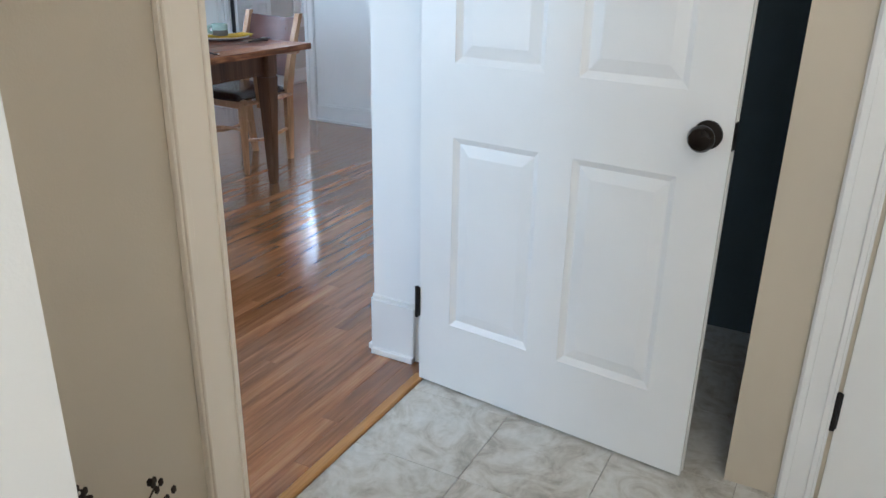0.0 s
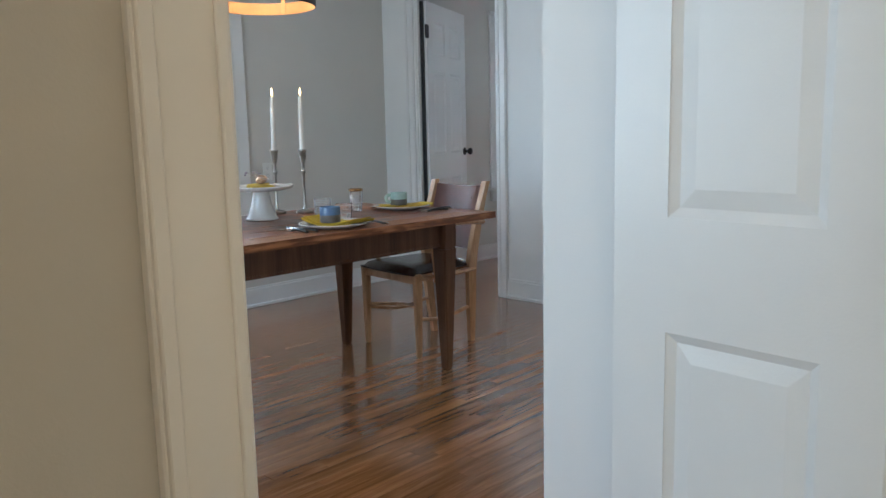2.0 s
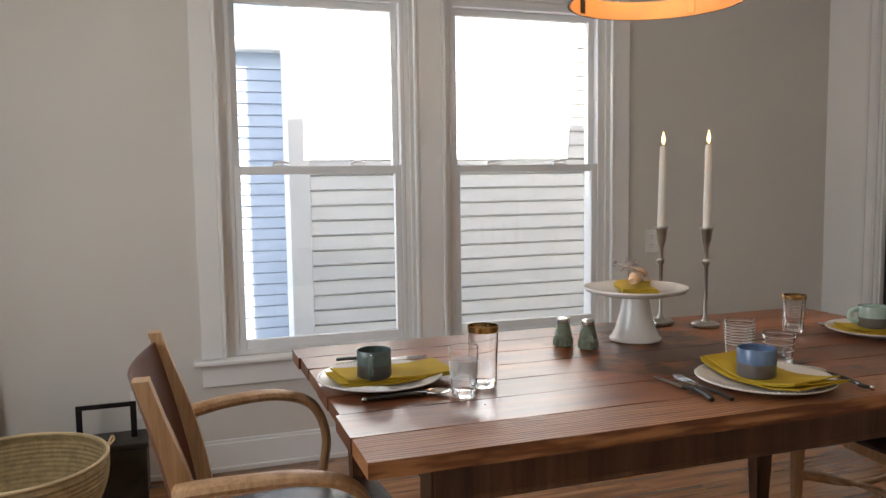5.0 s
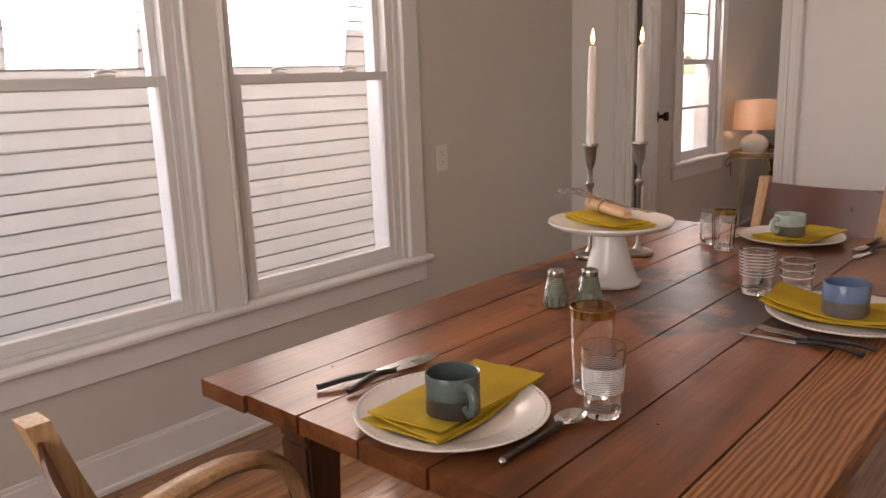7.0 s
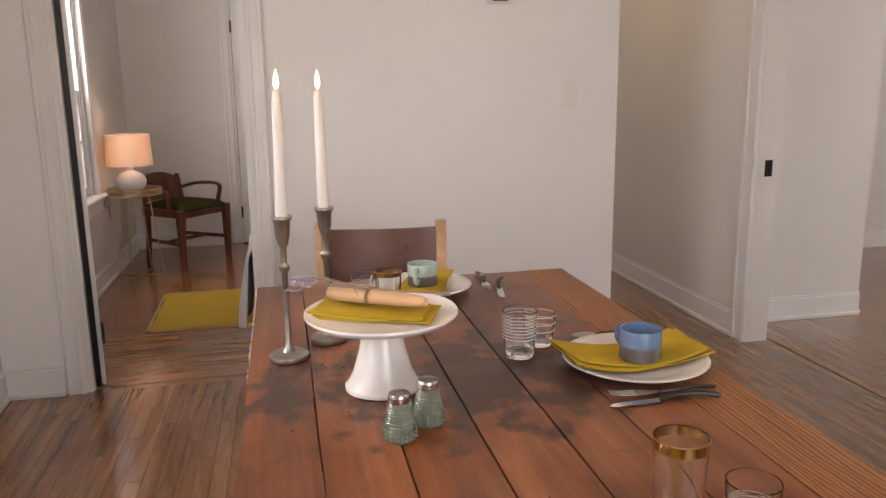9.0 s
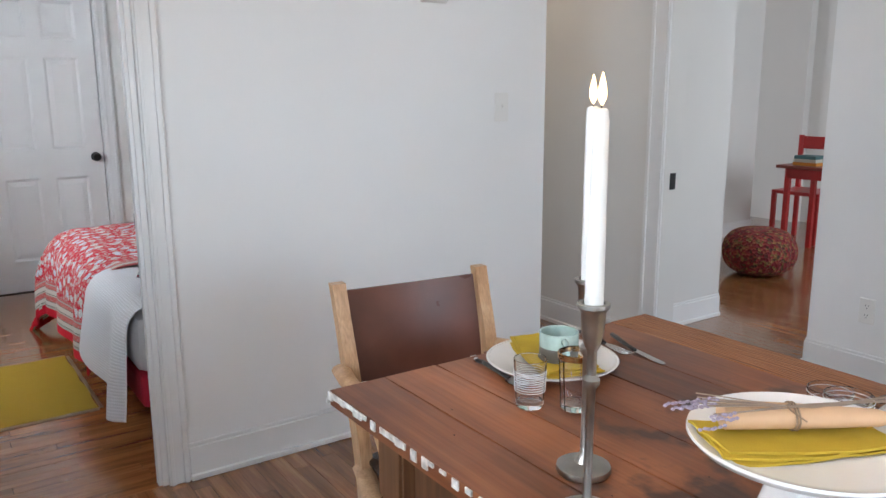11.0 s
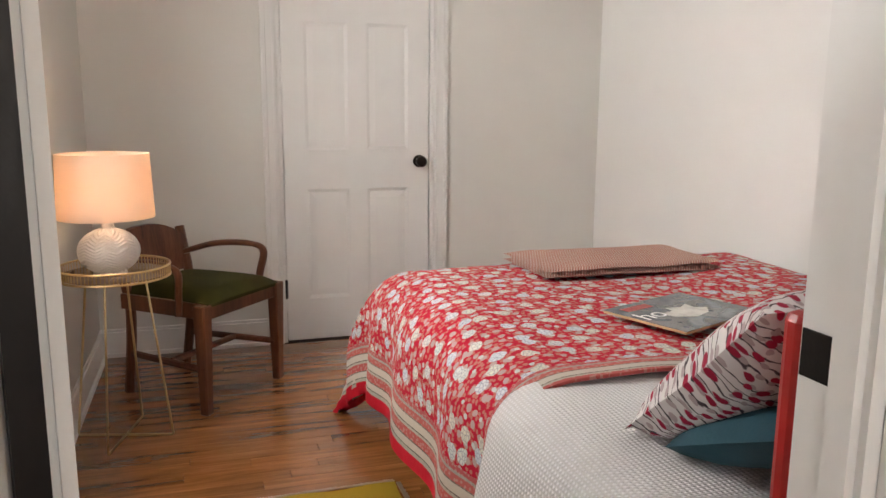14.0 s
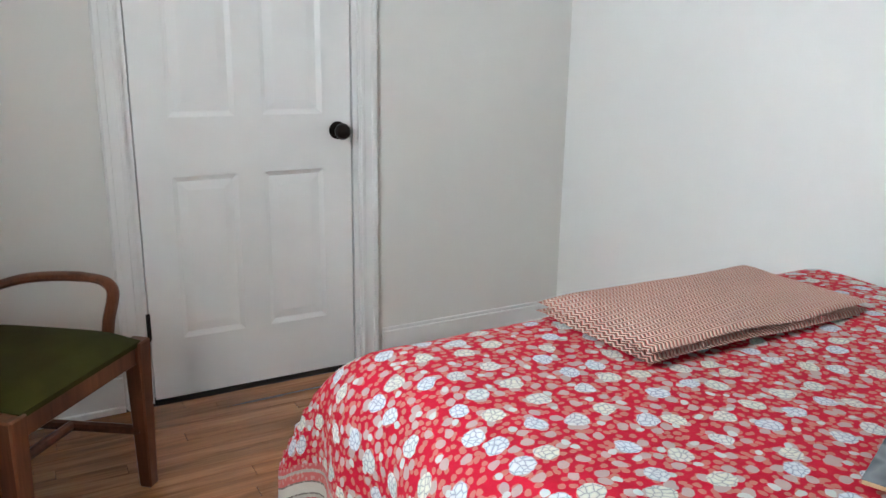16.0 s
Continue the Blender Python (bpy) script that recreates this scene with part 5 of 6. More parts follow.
def woven(name, a, b_, scale, angle=0, use="UV"):
    m, nt, b = shader(name, 0.85, spec=0.2)
    v = coords(nt, (1, 1, 1), False, use)
    w1 = node(nt, "ShaderNodeTexWave", Scale=scale, Distortion=0.4, Detail=1.0)
    w1.wave_profile = "SIN"
    nt.links.new(v, w1.inputs["Vector"])
    w2 = node(nt, "ShaderNodeTexWave", Scale=scale, Distortion=0.4, Detail=1.0)
    w2.bands_direction = "Y"
    nt.links.new(v, w2.inputs["Vector"])
    f = maths(nt, "MULTIPLY", w1.outputs[1], w2.outputs[1]) if angle == 0 else maths(nt, "MULTIPLY", w1.outputs[1], 1.0)
    nt.links.new(ramp(nt, f, [(0.15, a), (0.6, b_)]), b.inputs["Base Color"])
    bump(nt, b, f, 0.7, 0.003)
    return m


WAFFLE = woven("white_waffle_cotton", (0.66, 0.65, 0.65), (0.78, 0.78, 0.79), 34)
REDSHEET = plain("red_sheet", (0.48, 0.012, 0.035), 0.8, vary=0.1, relief=0.3)
TEAL = plain("teal_cushion_cloth", (0.010, 0.07, 0.10), 0.85, vary=0.15, relief=0.4)

BX0, BX1, BY0, BY1, BZ = 0.16, 2.02, -2.40, -1.03, 0.595


def drape(name, x0, x1, y0, y1, top, drop_n, drop_e, material, label, thick=0.006, hem=0.12, over=0.0, ripple=0.012, nx=64, ny=60, flare=0.10, wave=17, seed=0.0, soft=0.10, slant=0.0):
    """A cloth on the bed, hanging down on its north side and, where drop_e is set, at its east foot."""
    bm = bmesh.new()
    uv, hemuv = bm.loops.layers.uv.new("map"), bm.loops.layers.uv.new("hem")
    Lx, Ly = (x1 - x0) + drop_e, (y1 - y0) + drop_n

    def place(u, v):
        # u along x from the head, v from the south edge to the north hem, in metres of cloth
        r = soft
        def fold(s, length, flare):
            over_ = s - (length - r)
            if over_ <= 0:
                return s, 0.0, 0.0
            arc = r * math.pi / 2
            if over_ < arc:
                a = over_ / r
                return length - r + r * math.sin(a), r * (1 - math.cos(a)), over_ / arc * 0.3
            return length + (over_ - arc) * flare, r + (over_ - arc) * 0.985, 1.0
        px, dx, fx = fold(u, x1 - x0, flare + 0.30) if drop_e else (u, 0.0, 0.0)
        if v > y1 - y0:
            s_ = 1 - u / (x1 - x0)
            v = (y1 - y0) + (v - (y1 - y0)) * (1 + slant * (s_ / 0.82 if s_ < 0.82 else 1 - (s_ - 0.82) / 0.18 * 0.25))
        py, dy, fy = fold(v, y1 - y0, flare)
        d = max(dx, dy) + 0.35 * min(dx, dy)
        q = noise.noise(Vector((u * 2.3 + seed, v * 2.3, 0))) * 0.014 + noise.noise(Vector((u * 7 + seed, v * 7, 3))) * 0.004
        z = top - d + q * (1 if d < 0.1 else 0.3)
        hang_n, hang_e = min(1, dy / 0.3), min(1, dx / 0.3)
        py += hang_n * ripple * math.sin(u * wave + seed * 3 + math.sin(u * 5))
        px += hang_e * ripple * math.sin(v * wave + math.sin(v * 4))
        if dx > 0 and dy > 0:
            k = min(dx, dy)
            px += k * 0.20
            py += k * 0.16
        return (x0 + px, y0 + py, z)

    for side in (0, 1):
        g = []
        for i in range(nx + 1):
            row = []
            for j in range(ny + 1):
                u, v = Lx * i / nx, Ly * j / ny
                p = Vector(place(u, v))
                if side:
                    p = p + Vector((-thick if u > x1 - x0 else 0, -thick if v > y1 - y0 else 0, -thick))
                row.append((bm.verts.new(p), u, v))
            g.append(row)
        for i in range(nx):
            for j in range(ny):
                q = (g[i][j], g[i + 1][j], g[i + 1][j + 1], g[i][j + 1])
                f = bm.faces.new([a[0] for a in q])
                for lp, a in zip(f.loops, q):
                    lp[uv].uv = (a[1], a[2])
                    h = min(Ly - a[2], (Lx - a[1]) if drop_e else 9.0, a[1] + 0.095)
                    lp[hemuv].uv = (h, 0)
    bmesh.ops.bridge_loops(bm, edges=[e for e in bm.edges if e.is_boundary])
    t = thing(name, (0, 0, 0), label, "bedding")
    part("cloth", bm, material, t, smooth=True)
    return t


bed = thing("bed", (BX0, BY0, 0), "red painted wooden bed with mattress, made up", "bed")
bm = bmesh.new()
box(bm, -0.035, 0.0, -0.03, BY1 - BY0 - 0.075, 0.02, 0.925, 0.012)
part("headboard", bm, REDPAINT, bed, "red painted headboard")
for x in (0.02, BX1 - BX0 - 0.06):
    for y in (0.03, BY1 - BY0 - 0.17):
        bm = bmesh.new()
        box(bm, x, x + 0.05, y, y + 0.05, 0, 0.22, 0.004)
        part("leg", bm, IRON, bed)
bm = bmesh.new()
box(bm, 0.0, BX1 - BX0 - 0.03, 0.01, BY1 - BY0 - 0.035, 0.22, 0.34, 0.02)
part("bed_base", bm, REDSHEET, bed, "red covered bed base")
bm = bmesh.new()
box(bm, 0.0, BX1 - BX0 - 0.02, 0.0, BY1 - BY0 - 0.025, 0.34, BZ - 0.035, 0.05)
part("mattress", bm, WAFFLE, bed, smooth=True)
drape("white_bedspread", BX0 + 0.015, 0.845, BY0 + 0.03, BY1 + 0.006, BZ - 0.004, 0.29, 0, WAFFLE, "white waffle-weave bedspread hanging over the bed side", 0.004, flare=0.10, ripple=0.030, wave=13, seed=2.0, slant=0.34)
drape("quilt", 0.80, BX1 + 0.06, BY0 + 0.0, BY1 + 0.014, BZ + 0.016, 0.37, 0.46, QUILT, "red quilt printed with pale flowers and a banded border", 0.008, flare=0.07, ripple=0.018, seed=5.0, soft=0.17)


def cushion(name, m, w, h, t, material, label):
    c = thing(name, m, label, "pillow")
    bm = bmesh.new()
    uv = bm.loops.layers.uv.new("map")
    n = 20
    for side in (1, -1):
        g = []
        for i in range(n + 1):
            row = []
            for j in range(n + 1):
                u, v = i / n * 2 - 1, j / n * 2 - 1
                k = max(0.0, (1 - abs(u) ** 2.6) * (1 - abs(v) ** 2.6)) ** 0.5
                pinch = 1 - 0.06 * (1 - abs(u * v))
                row.append((bm.verts.new((u * w / 2 * pinch, v * h / 2 * pinch, side * t / 2 * k + 0.004 * noise.noise(Vector((u * 3, v * 3, side)))*k)), u, v))
            g.append(row)
        for i in range(n):
            for j in range(n):
                q = (g[i][j], g[i + 1][j], g[i + 1][j + 1], g[i][j + 1])
                f = bm.faces.new([a[0] for a in q])
                for lp, a in zip(f.loops, q):
                    lp[uv].uv = (a[1] * w / 2, a[2] * h / 2)
    bmesh.ops.remove_doubles(bm, verts=bm.verts, dist=0.0035)
    part("cushion_cover", bm, material, c, smooth=True)


cushion("pillow", Matrix.Translation((0.415, -1.385, BZ + 0.150)) @ pose(0, 0, 0, 0, -138, 0), 0.43, 0.44, 0.17, PILLOW, "white pillow printed with pink and red flowers")
cushion("pillow", Matrix.Translation((0.37, -1.86, BZ + 0.165)) @ pose(0, 0, 0, 0, -112, 3), 0.43, 0.44, 0.13, PILLOW, "white pillow printed with pink and red flowers, by the wall")
cushion("pillow", Matrix.Translation((0.355, -1.40, BZ + 0.075)) @ pose(0, 0, 0, 0, -155, 2), 0.30, 0.44, 0.11, TEAL, "teal pillow against the red headboard")

# folded blanket at the foot of the bed
HERR, nt_, b_ = shader("pink_herringbone_wool", 0.85, spec=0.2)
tc_ = nt_.nodes.new("ShaderNodeTexCoord")
sp_ = nt_.nodes.new("ShaderNodeSeparateXYZ")
nt_.links.new(tc_.outputs["Object"], sp_.inputs[0])
zz_ = maths(nt_, "PINGPONG", maths(nt_, "MULTIPLY", sp_.outputs[0], 90.0), 1.0)
hh_ = maths(nt_, "SINE", maths(nt_, "ADD", maths(nt_, "MULTIPLY", sp_.outputs[1], 640.0), maths(nt_, "MULTIPLY", zz_, 5.0)))
nt_.links.new(ramp(nt_, maths(nt_, "ADD", maths(nt_, "MULTIPLY", hh_, 0.5), 0.5), [(0.15, (0.52, 0.19, 0.15)), (0.6, (0.68, 0.50, 0.42))]), b_.inputs["Base Color"])
bump(nt_, b_, hh_, 0.8, 0.004)
bl = thing("folded_blanket", Matrix.Translation((1.80, -1.825, BZ + 0.020)) @ pose(0, 0, 0, 0, 0, 2), "folded pink and cream herringbone blanket", "blanket")
for k, (w, l) in enumerate(((0.34, 0.66), (0.335, 0.655))):
    bm = bmesh.new()
    n = 24
    g2 = []
    for side in (0, 1):
        g = []
        for i in range(n + 1):
            row = []
            for j in range(n + 1):
                u, v = i / n * 2 - 1, j / n * 2 - 1
                e = (1 - abs(u) ** 9) * (1 - abs(v) ** 9)
                z = 0.010 + (0.0100 if side else -0.010) * max(e, 0) ** 0.5 + 0.006 * noise.noise(Vector((u * 2, v * 2, k)))
                row.append(bm.verts.new((u * w / 2 + 0.01 * math.sin(v * 2.4), v * l / 2, z + 0.019 * k)))
            g.append(row)
        for i in range(n):
            for j in range(n):
                bm.faces.new((g[i][j], g[i + 1][j], g[i + 1][j + 1], g[i][j + 1]))
    bmesh.ops.remove_doubles(bm, verts=bm.verts, dist=0.0005)
    part("fold", bm, HERR, bl, smooth=True)

# magazine
mg = thing("magazine", Matrix.Translation((1.14, -1.665, BZ + 0.031)) @ pose(0, 0, 0, 0, 0, -69), "grey magazine with a pale cover picture lying on the quilt", "magazine")
bm = bmesh.new()
box(bm, -0.165, 0.165, -0.125, 0.125, 0, 0.007, 0.001)
part("pages", bm, PAPER, mg)
bm = bmesh.new()
box(bm, -0.166, 0.166, -0.126, 0.126, 0.0072, 0.0082)
m_, nt_, b_ = shader("magazine_cover", 0.2)
n_ = node(nt_, "ShaderNodeTexNoise", Scale=9.0, Detail=2.0)
nt_.links.new(coords(nt_, (1, 1, 1), False), n_.inputs["Vector"])
nt_.links.new(ramp(nt_, n_.outputs[0], [(0.44, (0.07, 0.085, 0.10)), (0.50, (0.16, 0.18, 0.20)), (0.60, (0.10, 0.115, 0.13))]), b_.inputs["Base Color"])
part("cover", bm, m_, mg, "dark grey glossy cover")
bm = bmesh.new()
pr = [(-0.07, -0.03), (-0.02, -0.06), (0.04, -0.05), (0.08, -0.02), (0.05, 0.0), (0.06, 0.035), (0.02, 0.02), (-0.02, 0.04), (-0.03, 0.01), (-0.08, 0.01)]
hexa(bm, [(x, y, 0.0083) for x, y in pr], [(x, y, 0.0088) for x, y in pr])
part("cover_picture", bm, plain("pale_print", (0.60, 0.58, 0.54), 0.25, vary=0.15, scale=30), mg, "pale printed shape on the cover")
bm = bmesh.new()
box(bm, -0.13, -0.03, 0.07, 0.10, 0.0083, 0.0089)
part("cover_block", bm, REDPAINT, mg, "red printed block on the cover")
cv = bpy.data.curves.new("masthead", "FONT")
cv.body, cv.size, cv.extrude = "ho", 0.085, 0.0002
tx = new("masthead", cv)
tx.data.materials.append(plain("print_white", (0.8, 0.8, 0.8), 0.3, relief=0))
dg = bpy.context.evaluated_depsgraph_get()
me = bpy.data.meshes.new_from_object(tx.evaluated_get(dg))
bpy.data.objects.remove(tx)
mh = new("masthead", me)
mh.parent, mh.matrix_basis = mg, Matrix.Translation((-0.155, -0.01, 0.0088))

# rug
rug = thing("rug", Matrix.Translation((1.232, -0.733, 0.0)) @ pose(0, 0, 0, 0, 0, 0.8), "mustard yellow woven rug with a beige fringe", "rug")
RUGM = woven("mustard_woven_rug", (0.33, 0.20, 0.018), (0.48, 0.32, 0.035), 60, 1, "Object")
bm = bmesh.new()
nx, ny = 40, 30
g = []
for i in range(nx + 1):
    g.append([bm.verts.new((0.40 * (i / nx * 2 - 1) + 0.006 * math.sin(j * 0.5), 0.285 * (j / ny * 2 - 1) + 0.004 * math.sin(i * 0.4), 0.007 + 0.002 * noise.noise(Vector((i * 0.25, j * 0.25, 0))) + (0.002 * math.exp(-((i - 17) ** 2) / 1.5)) + (0.0015 * math.exp(-((i - 30) ** 2) / 1.2)))) for j in range(ny + 1)])
for i in range(nx):
    for j in range(ny):
        bm.faces.new((g[i][j], g[i + 1][j], g[i + 1][j + 1], g[i][j + 1]))
r = bmesh.ops.extrude_edge_only(bm, edges=[e for e in bm.edges if e.is_boundary])
for v in r["geom"]:
    if isinstance(v, bmesh.types.BMVert):
        v.co.z = 0.0005
part("rug_field", bm, RUGM, rug, smooth=True)
bm = bmesh.new()
rnd = random.Random(3)
for s, run in ((0, 0.57), (1, 0.57), (2, 0.80), (3, 0.80)):
    n = int(run / 0.008)
    for k in range(n):
        a = -run / 2 + run * k / n
        l = rnd.uniform(0.014, 0.020)
        x, y, dx, dy = ((-0.405, a, -l, 0.003), (0.405, a, l, 0.003), (a, -0.29, 0.003, -l * 0.8), (a, 0.29, 0.003, l * 0.8))[s]
        tube(bm, [(x, y, 0.006), (x + dx, y + dy, 0.003)], 0.0030, 5)
tagged(part("fringe", bm, plain("beige_fringe", (0.40, 0.28, 0.20), 0.9, vary=0.2), rug, "short beige fringe"), kind="stuff")

# tray table and lamp
LX, LY = 2.25, -0.187
tt = thing("tray_table", (LX, LY, 0), "round brass tray table on crossed wire legs", "table")
bm = bmesh.new()
TH = 0.584
lathe(bm, [(0.001, TH), (0.170, TH), (0.176, TH + 0.002), (0.177, TH + 0.004), (0.170, TH + 0.004), (0.001, TH + 0.003)], 56)
part("tray", bm, plain("aged_mirror_tray", (0.45, 0.33, 0.22), 0.12, 0.9, vary=0.2, scale=14), tt, smooth=True)
for z in (TH - 0.004, TH + 0.032):
    bm = bmesh.new()
    tube(bm, [(0.178 * math.cos(a), 0.178 * math.sin(a), z) for a in [2 * math.pi * i / 56 for i in range(57)]], 0.004, 8)
    part("tray_rim", bm, BRASS, tt, smooth=True)
bm = bmesh.new()
for k in range(88):
    a = 2 * math.pi * k / 88
    tube(bm, [(0.178 * math.cos(a), 0.178 * math.sin(a), TH - 0.002), (0.178 * math.cos(a), 0.178 * math.sin(a), TH + 0.030)], 0.0016, 5)
tagged(part("gallery", bm, BRASS, tt, "pierced brass gallery"), kind="stuff")
feet = [(0.165 * math.cos(a), 0.165 * math.sin(a)) for a in (math.radians(d) for d in (75, 345, 165, 255))]
for (ax, ay), (bx, by) in ((feet[0], feet[3]), (feet[1], feet[2])):
    bm = bmesh.new()
    tube(bm, [(ax * 0.5, ay * 0.6, TH - 0.004), (ax, ay, 0.010), (ax * 0.985, ay * 0.985, 0.004), (bx * 0.985, by * 0.985, 0.004), (bx, by, 0.010), (bx * 0.5, by * 0.6, TH - 0.004)], 0.0042, 8)
    part("wire_leg", bm, BRASS, tt, "thin crossed brass leg", smooth=True)

lamp = thing("table_lamp", (LX, LY + 0.014, TH + 0.0045), "white ceramic table lamp with a lit peach drum shade", "lamp")
bm = bmesh.new()
prof = [(0.050, 0.0), (0.055, 0.002)]
for i in range(17):
    a = -1.05 + 2.35 * i / 16
    prof.append((0.098 * math.cos(a) + 0.002, 0.078 + 0.078 * math.sin(a)))
prof += [(0.022, 0.160), (0.019, 0.175), (0.019, 0.182), (0.004, 0.183)]
lathe(bm, prof, 48)
ceram, nt_, b_ = shader("white_relief_ceramic", 0.3)
b_.inputs["Base Color"].default_value = (0.76, 0.73, 0.70, 1)
tc_ = nt_.nodes.new("ShaderNodeTexCoord")
sp_ = nt_.nodes.new("ShaderNodeSeparateXYZ")
nt_.links.new(tc_.outputs["Object"], sp_.inputs[0])
ang = maths(nt_, "ARCTAN2", sp_.outputs[1], sp_.outputs[0])
zig = maths(nt_, "PINGPONG", maths(nt_, "MULTIPLY", ang, 2.5), 1.0)
hgt = maths(nt_, "SINE", maths(nt_, "ADD", maths(nt_, "MULTIPLY", sp_.outputs[2], 620.0), maths(nt_, "MULTIPLY", zig, 9.0)))
bump(nt_, b_, hgt, 0.55, 0.004)
part("lamp_base", bm, ceram, lamp, "round white base with a chevron relief", smooth=True)
bm = bmesh.new()
lathe(bm, [(0.153, 0.192), (0.154, 0.192), (0.146, 0.405), (0.145, 0.405), (0.153, 0.192)], 56, cap=False)
shade_m, nt_, b_ = shader("peach_linen_shade", 0.8)
b_.inputs["Base Color"].default_value = (0.84, 0.74, 0.66, 1)
tr_ = nt_.nodes.new("ShaderNodeBsdfTranslucent")
tr_.inputs["Color"].default_value = (0.88, 0.72, 0.58, 1)
mx_ = nt_.nodes.new("ShaderNodeMixShader")
mx_.inputs[0].default_value = 0.55
out_ = nt_.nodes["Material Output"]
nt_.links.new(b_.outputs[0], mx_.inputs[1]), nt_.links.new(tr_.outputs[0], mx_.inputs[2]), nt_.links.new(mx_.outputs[0], out_.inputs[0])
wv_ = node(nt_, "ShaderNodeTexNoise", Scale=260.0, Detail=2.0)
bump(nt_, b_, wv_.outputs[0], 0.2)
part("shade", bm, shade_m, lamp, "peach fabric drum shade", smooth=True)
bm = bmesh.new()
lathe(bm, [(0.012, 0.183), (0.012, 0.225), (0.016, 0.23)], 16)
part("socket", bm, BRASS, lamp)
bm = bmesh.new()
lathe(bm, [(0.012, 0.231), (0.028, 0.26), (0.030, 0.285), (0.018, 0.31), (0.002, 0.316)], 20)
part("bulb", bm, glowing("lamp_bulb", (1.0, 0.76, 0.56), 3), lamp, "lit bulb", smooth=True)
point_lamp("bedroom_lamp_light", (LX, LY + 0.014, TH + 0.31), 0.42, (1.0, 0.74, 0.55), 0.035)
bm = bmesh.new()
cord = thing("power_cord", (0, 0, 0), "brown lamp cord plugged in by the window wall", "cord")
tube(bm, curve([(2.30, -0.05, TH + 0.008), (2.22, -0.012, TH - 0.02), (2.12, -0.014, 0.545), (2.14, -0.02, 0.50), (2.17, -0.03, 0.53), (2.20, -0.02, 0.49), (2.24, -0.012, 0.42)], 6), 0.0035, 6)
part("cable", bm, plain("brown_cord", (0.16, 0.10, 0.06), 0.6), cord)

# green-seated armchair
gc = thing("wooden_armchair", Matrix.Translation((2.68, -0.447, 0)) @ pose(0, 0, 0, 0, 0, 229), "dark walnut armchair with an olive velvet seat", "chair")
# it faces +x in its own space
for s in (-1, 1):
    bm = bmesh.new()
    taper(bm, 0.215, s * 0.225, 0, (0.036, 0.036), 0.215, s * 0.225, 0.425, (0.052, 0.052))
    bmesh.ops.bevel(bm, geom=list(bm.edges), offset=0.004, segments=1, affect="EDGES")
    part("leg", bm, WALNUT, gc)
    bm = bmesh.new()
    pts = curve([(-0.235, s * 0.165, 0), (-0.20, s * 0.17, 0.25), (-0.20, s * 0.175, 0.42), (-0.262, s * 0.195, 0.635)], 6)
    tube(bm, pts, 0.020, 8, 0.85)
    part("back_post", bm, WALNUT, gc, smooth=True)
    bm = bmesh.new()
    tube(bm, curve([(-0.222, s * 0.175, 0.53), (-0.10, s * 0.235, 0.565), (0.06, s * 0.262, 0.572), (0.135, s * 0.258, 0.548), (0.125, s * 0.245, 0.46), (0.115, s * 0.24, 0.38)], 7), [0.021] * 14 + [0.019] * 22, 10, 0.62)
    part("armrest", bm, WALNUT, gc, smooth=True)
    bm = bmesh.new()
    box(bm, -0.20, 0.21, s * 0.205 - 0.011, s * 0.205 + 0.011, 0.365, 0.425, 0.003)
    part("seat_rail", bm, WALNUT, gc)
    bm = bmesh.new()
    tube(bm, [(-0.20, s * 0.17, 0.17), (0.215, s * 0.215, 0.17)], 0.014, 8)
    part("stretcher", bm, WALNUT, gc)
for x, w in ((0.215, 0.21), (-0.20, 0.17)):
    bm = bmesh.new()
    box(bm, x - 0.012, x + 0.012, -w, w, 0.365, 0.425, 0.003)
    part("seat_rail", bm, WALNUT, gc)
bm = bmesh.new()
tube(bm, [(0.02, -0.19, 0.172), (0.02, 0.19, 0.172)], 0.014, 8)
part("stretcher", bm, WALNUT, gc)
bm = bmesh.new()
n = 14
g = []
for i in range(n + 1):
    u = i / n * 2 - 1
    lo_z, hi_z = 0.455, 0.600 + 0.065 * (1 - abs(u) ** 2.6)
    lean = lambda z: -0.215 - 0.05 * (z - 0.44) / 0.3 - 0.028 * (1 - u * u)
    g.append([bm.verts.new((lean(z) + o, u * 0.188, z)) for z, o in ((lo_z, 0.011), (hi_z, 0.011), (hi_z, -0.011), (lo_z, -0.011))])
for a, b in zip(g, g[1:]):
    for k in range(4):
        bm.faces.new((a[k], a[(k + 1) % 4], b[(k + 1) % 4], b[k]))
bm.faces.new(g[0]), bm.faces.new(g[-1][::-1])
part("backrest", bm, WALNUT, gc, "curved solid wood backrest", smooth=True)
bm = bmesh.new()
n = 14
g = []
for i in range(n + 1):
    row = []
    for j in range(n + 1):
        u, v = i / n * 2 - 1, j / n * 2 - 1
        e = max(0.0, (1 - abs(u) ** 5) * (1 - abs(v) ** 5)) ** 0.5
        row.append(bm.verts.new((0.01 + 0.225 * u, v * (0.195 + 0.02 * u), 0.428 + 0.045 * e)))
    g.append(row)
for i in range(n):
    for j in range(n):
        bm.faces.new((g[i][j], g[i + 1][j], g[i + 1][j + 1], g[i][j + 1]))
r = bmesh.ops.extrude_edge_only(bm, edges=[e for e in bm.edges if e.is_boundary])
for v in r["geom"]:
    if isinstance(v, bmesh.types.BMVert):
        v.co.z = 0.415
part("seat", bm, GREEN, gc, "olive green velvet seat pad", smooth=True)

# ---- living room things seen through the doorway ----
pf = thing("pouf", (0.72, -5.50, 0), "round knitted pouf in red, brown and yellow yarn", "pouf")
bm = bmesh.new()
n, k = 24, 96
rings = []
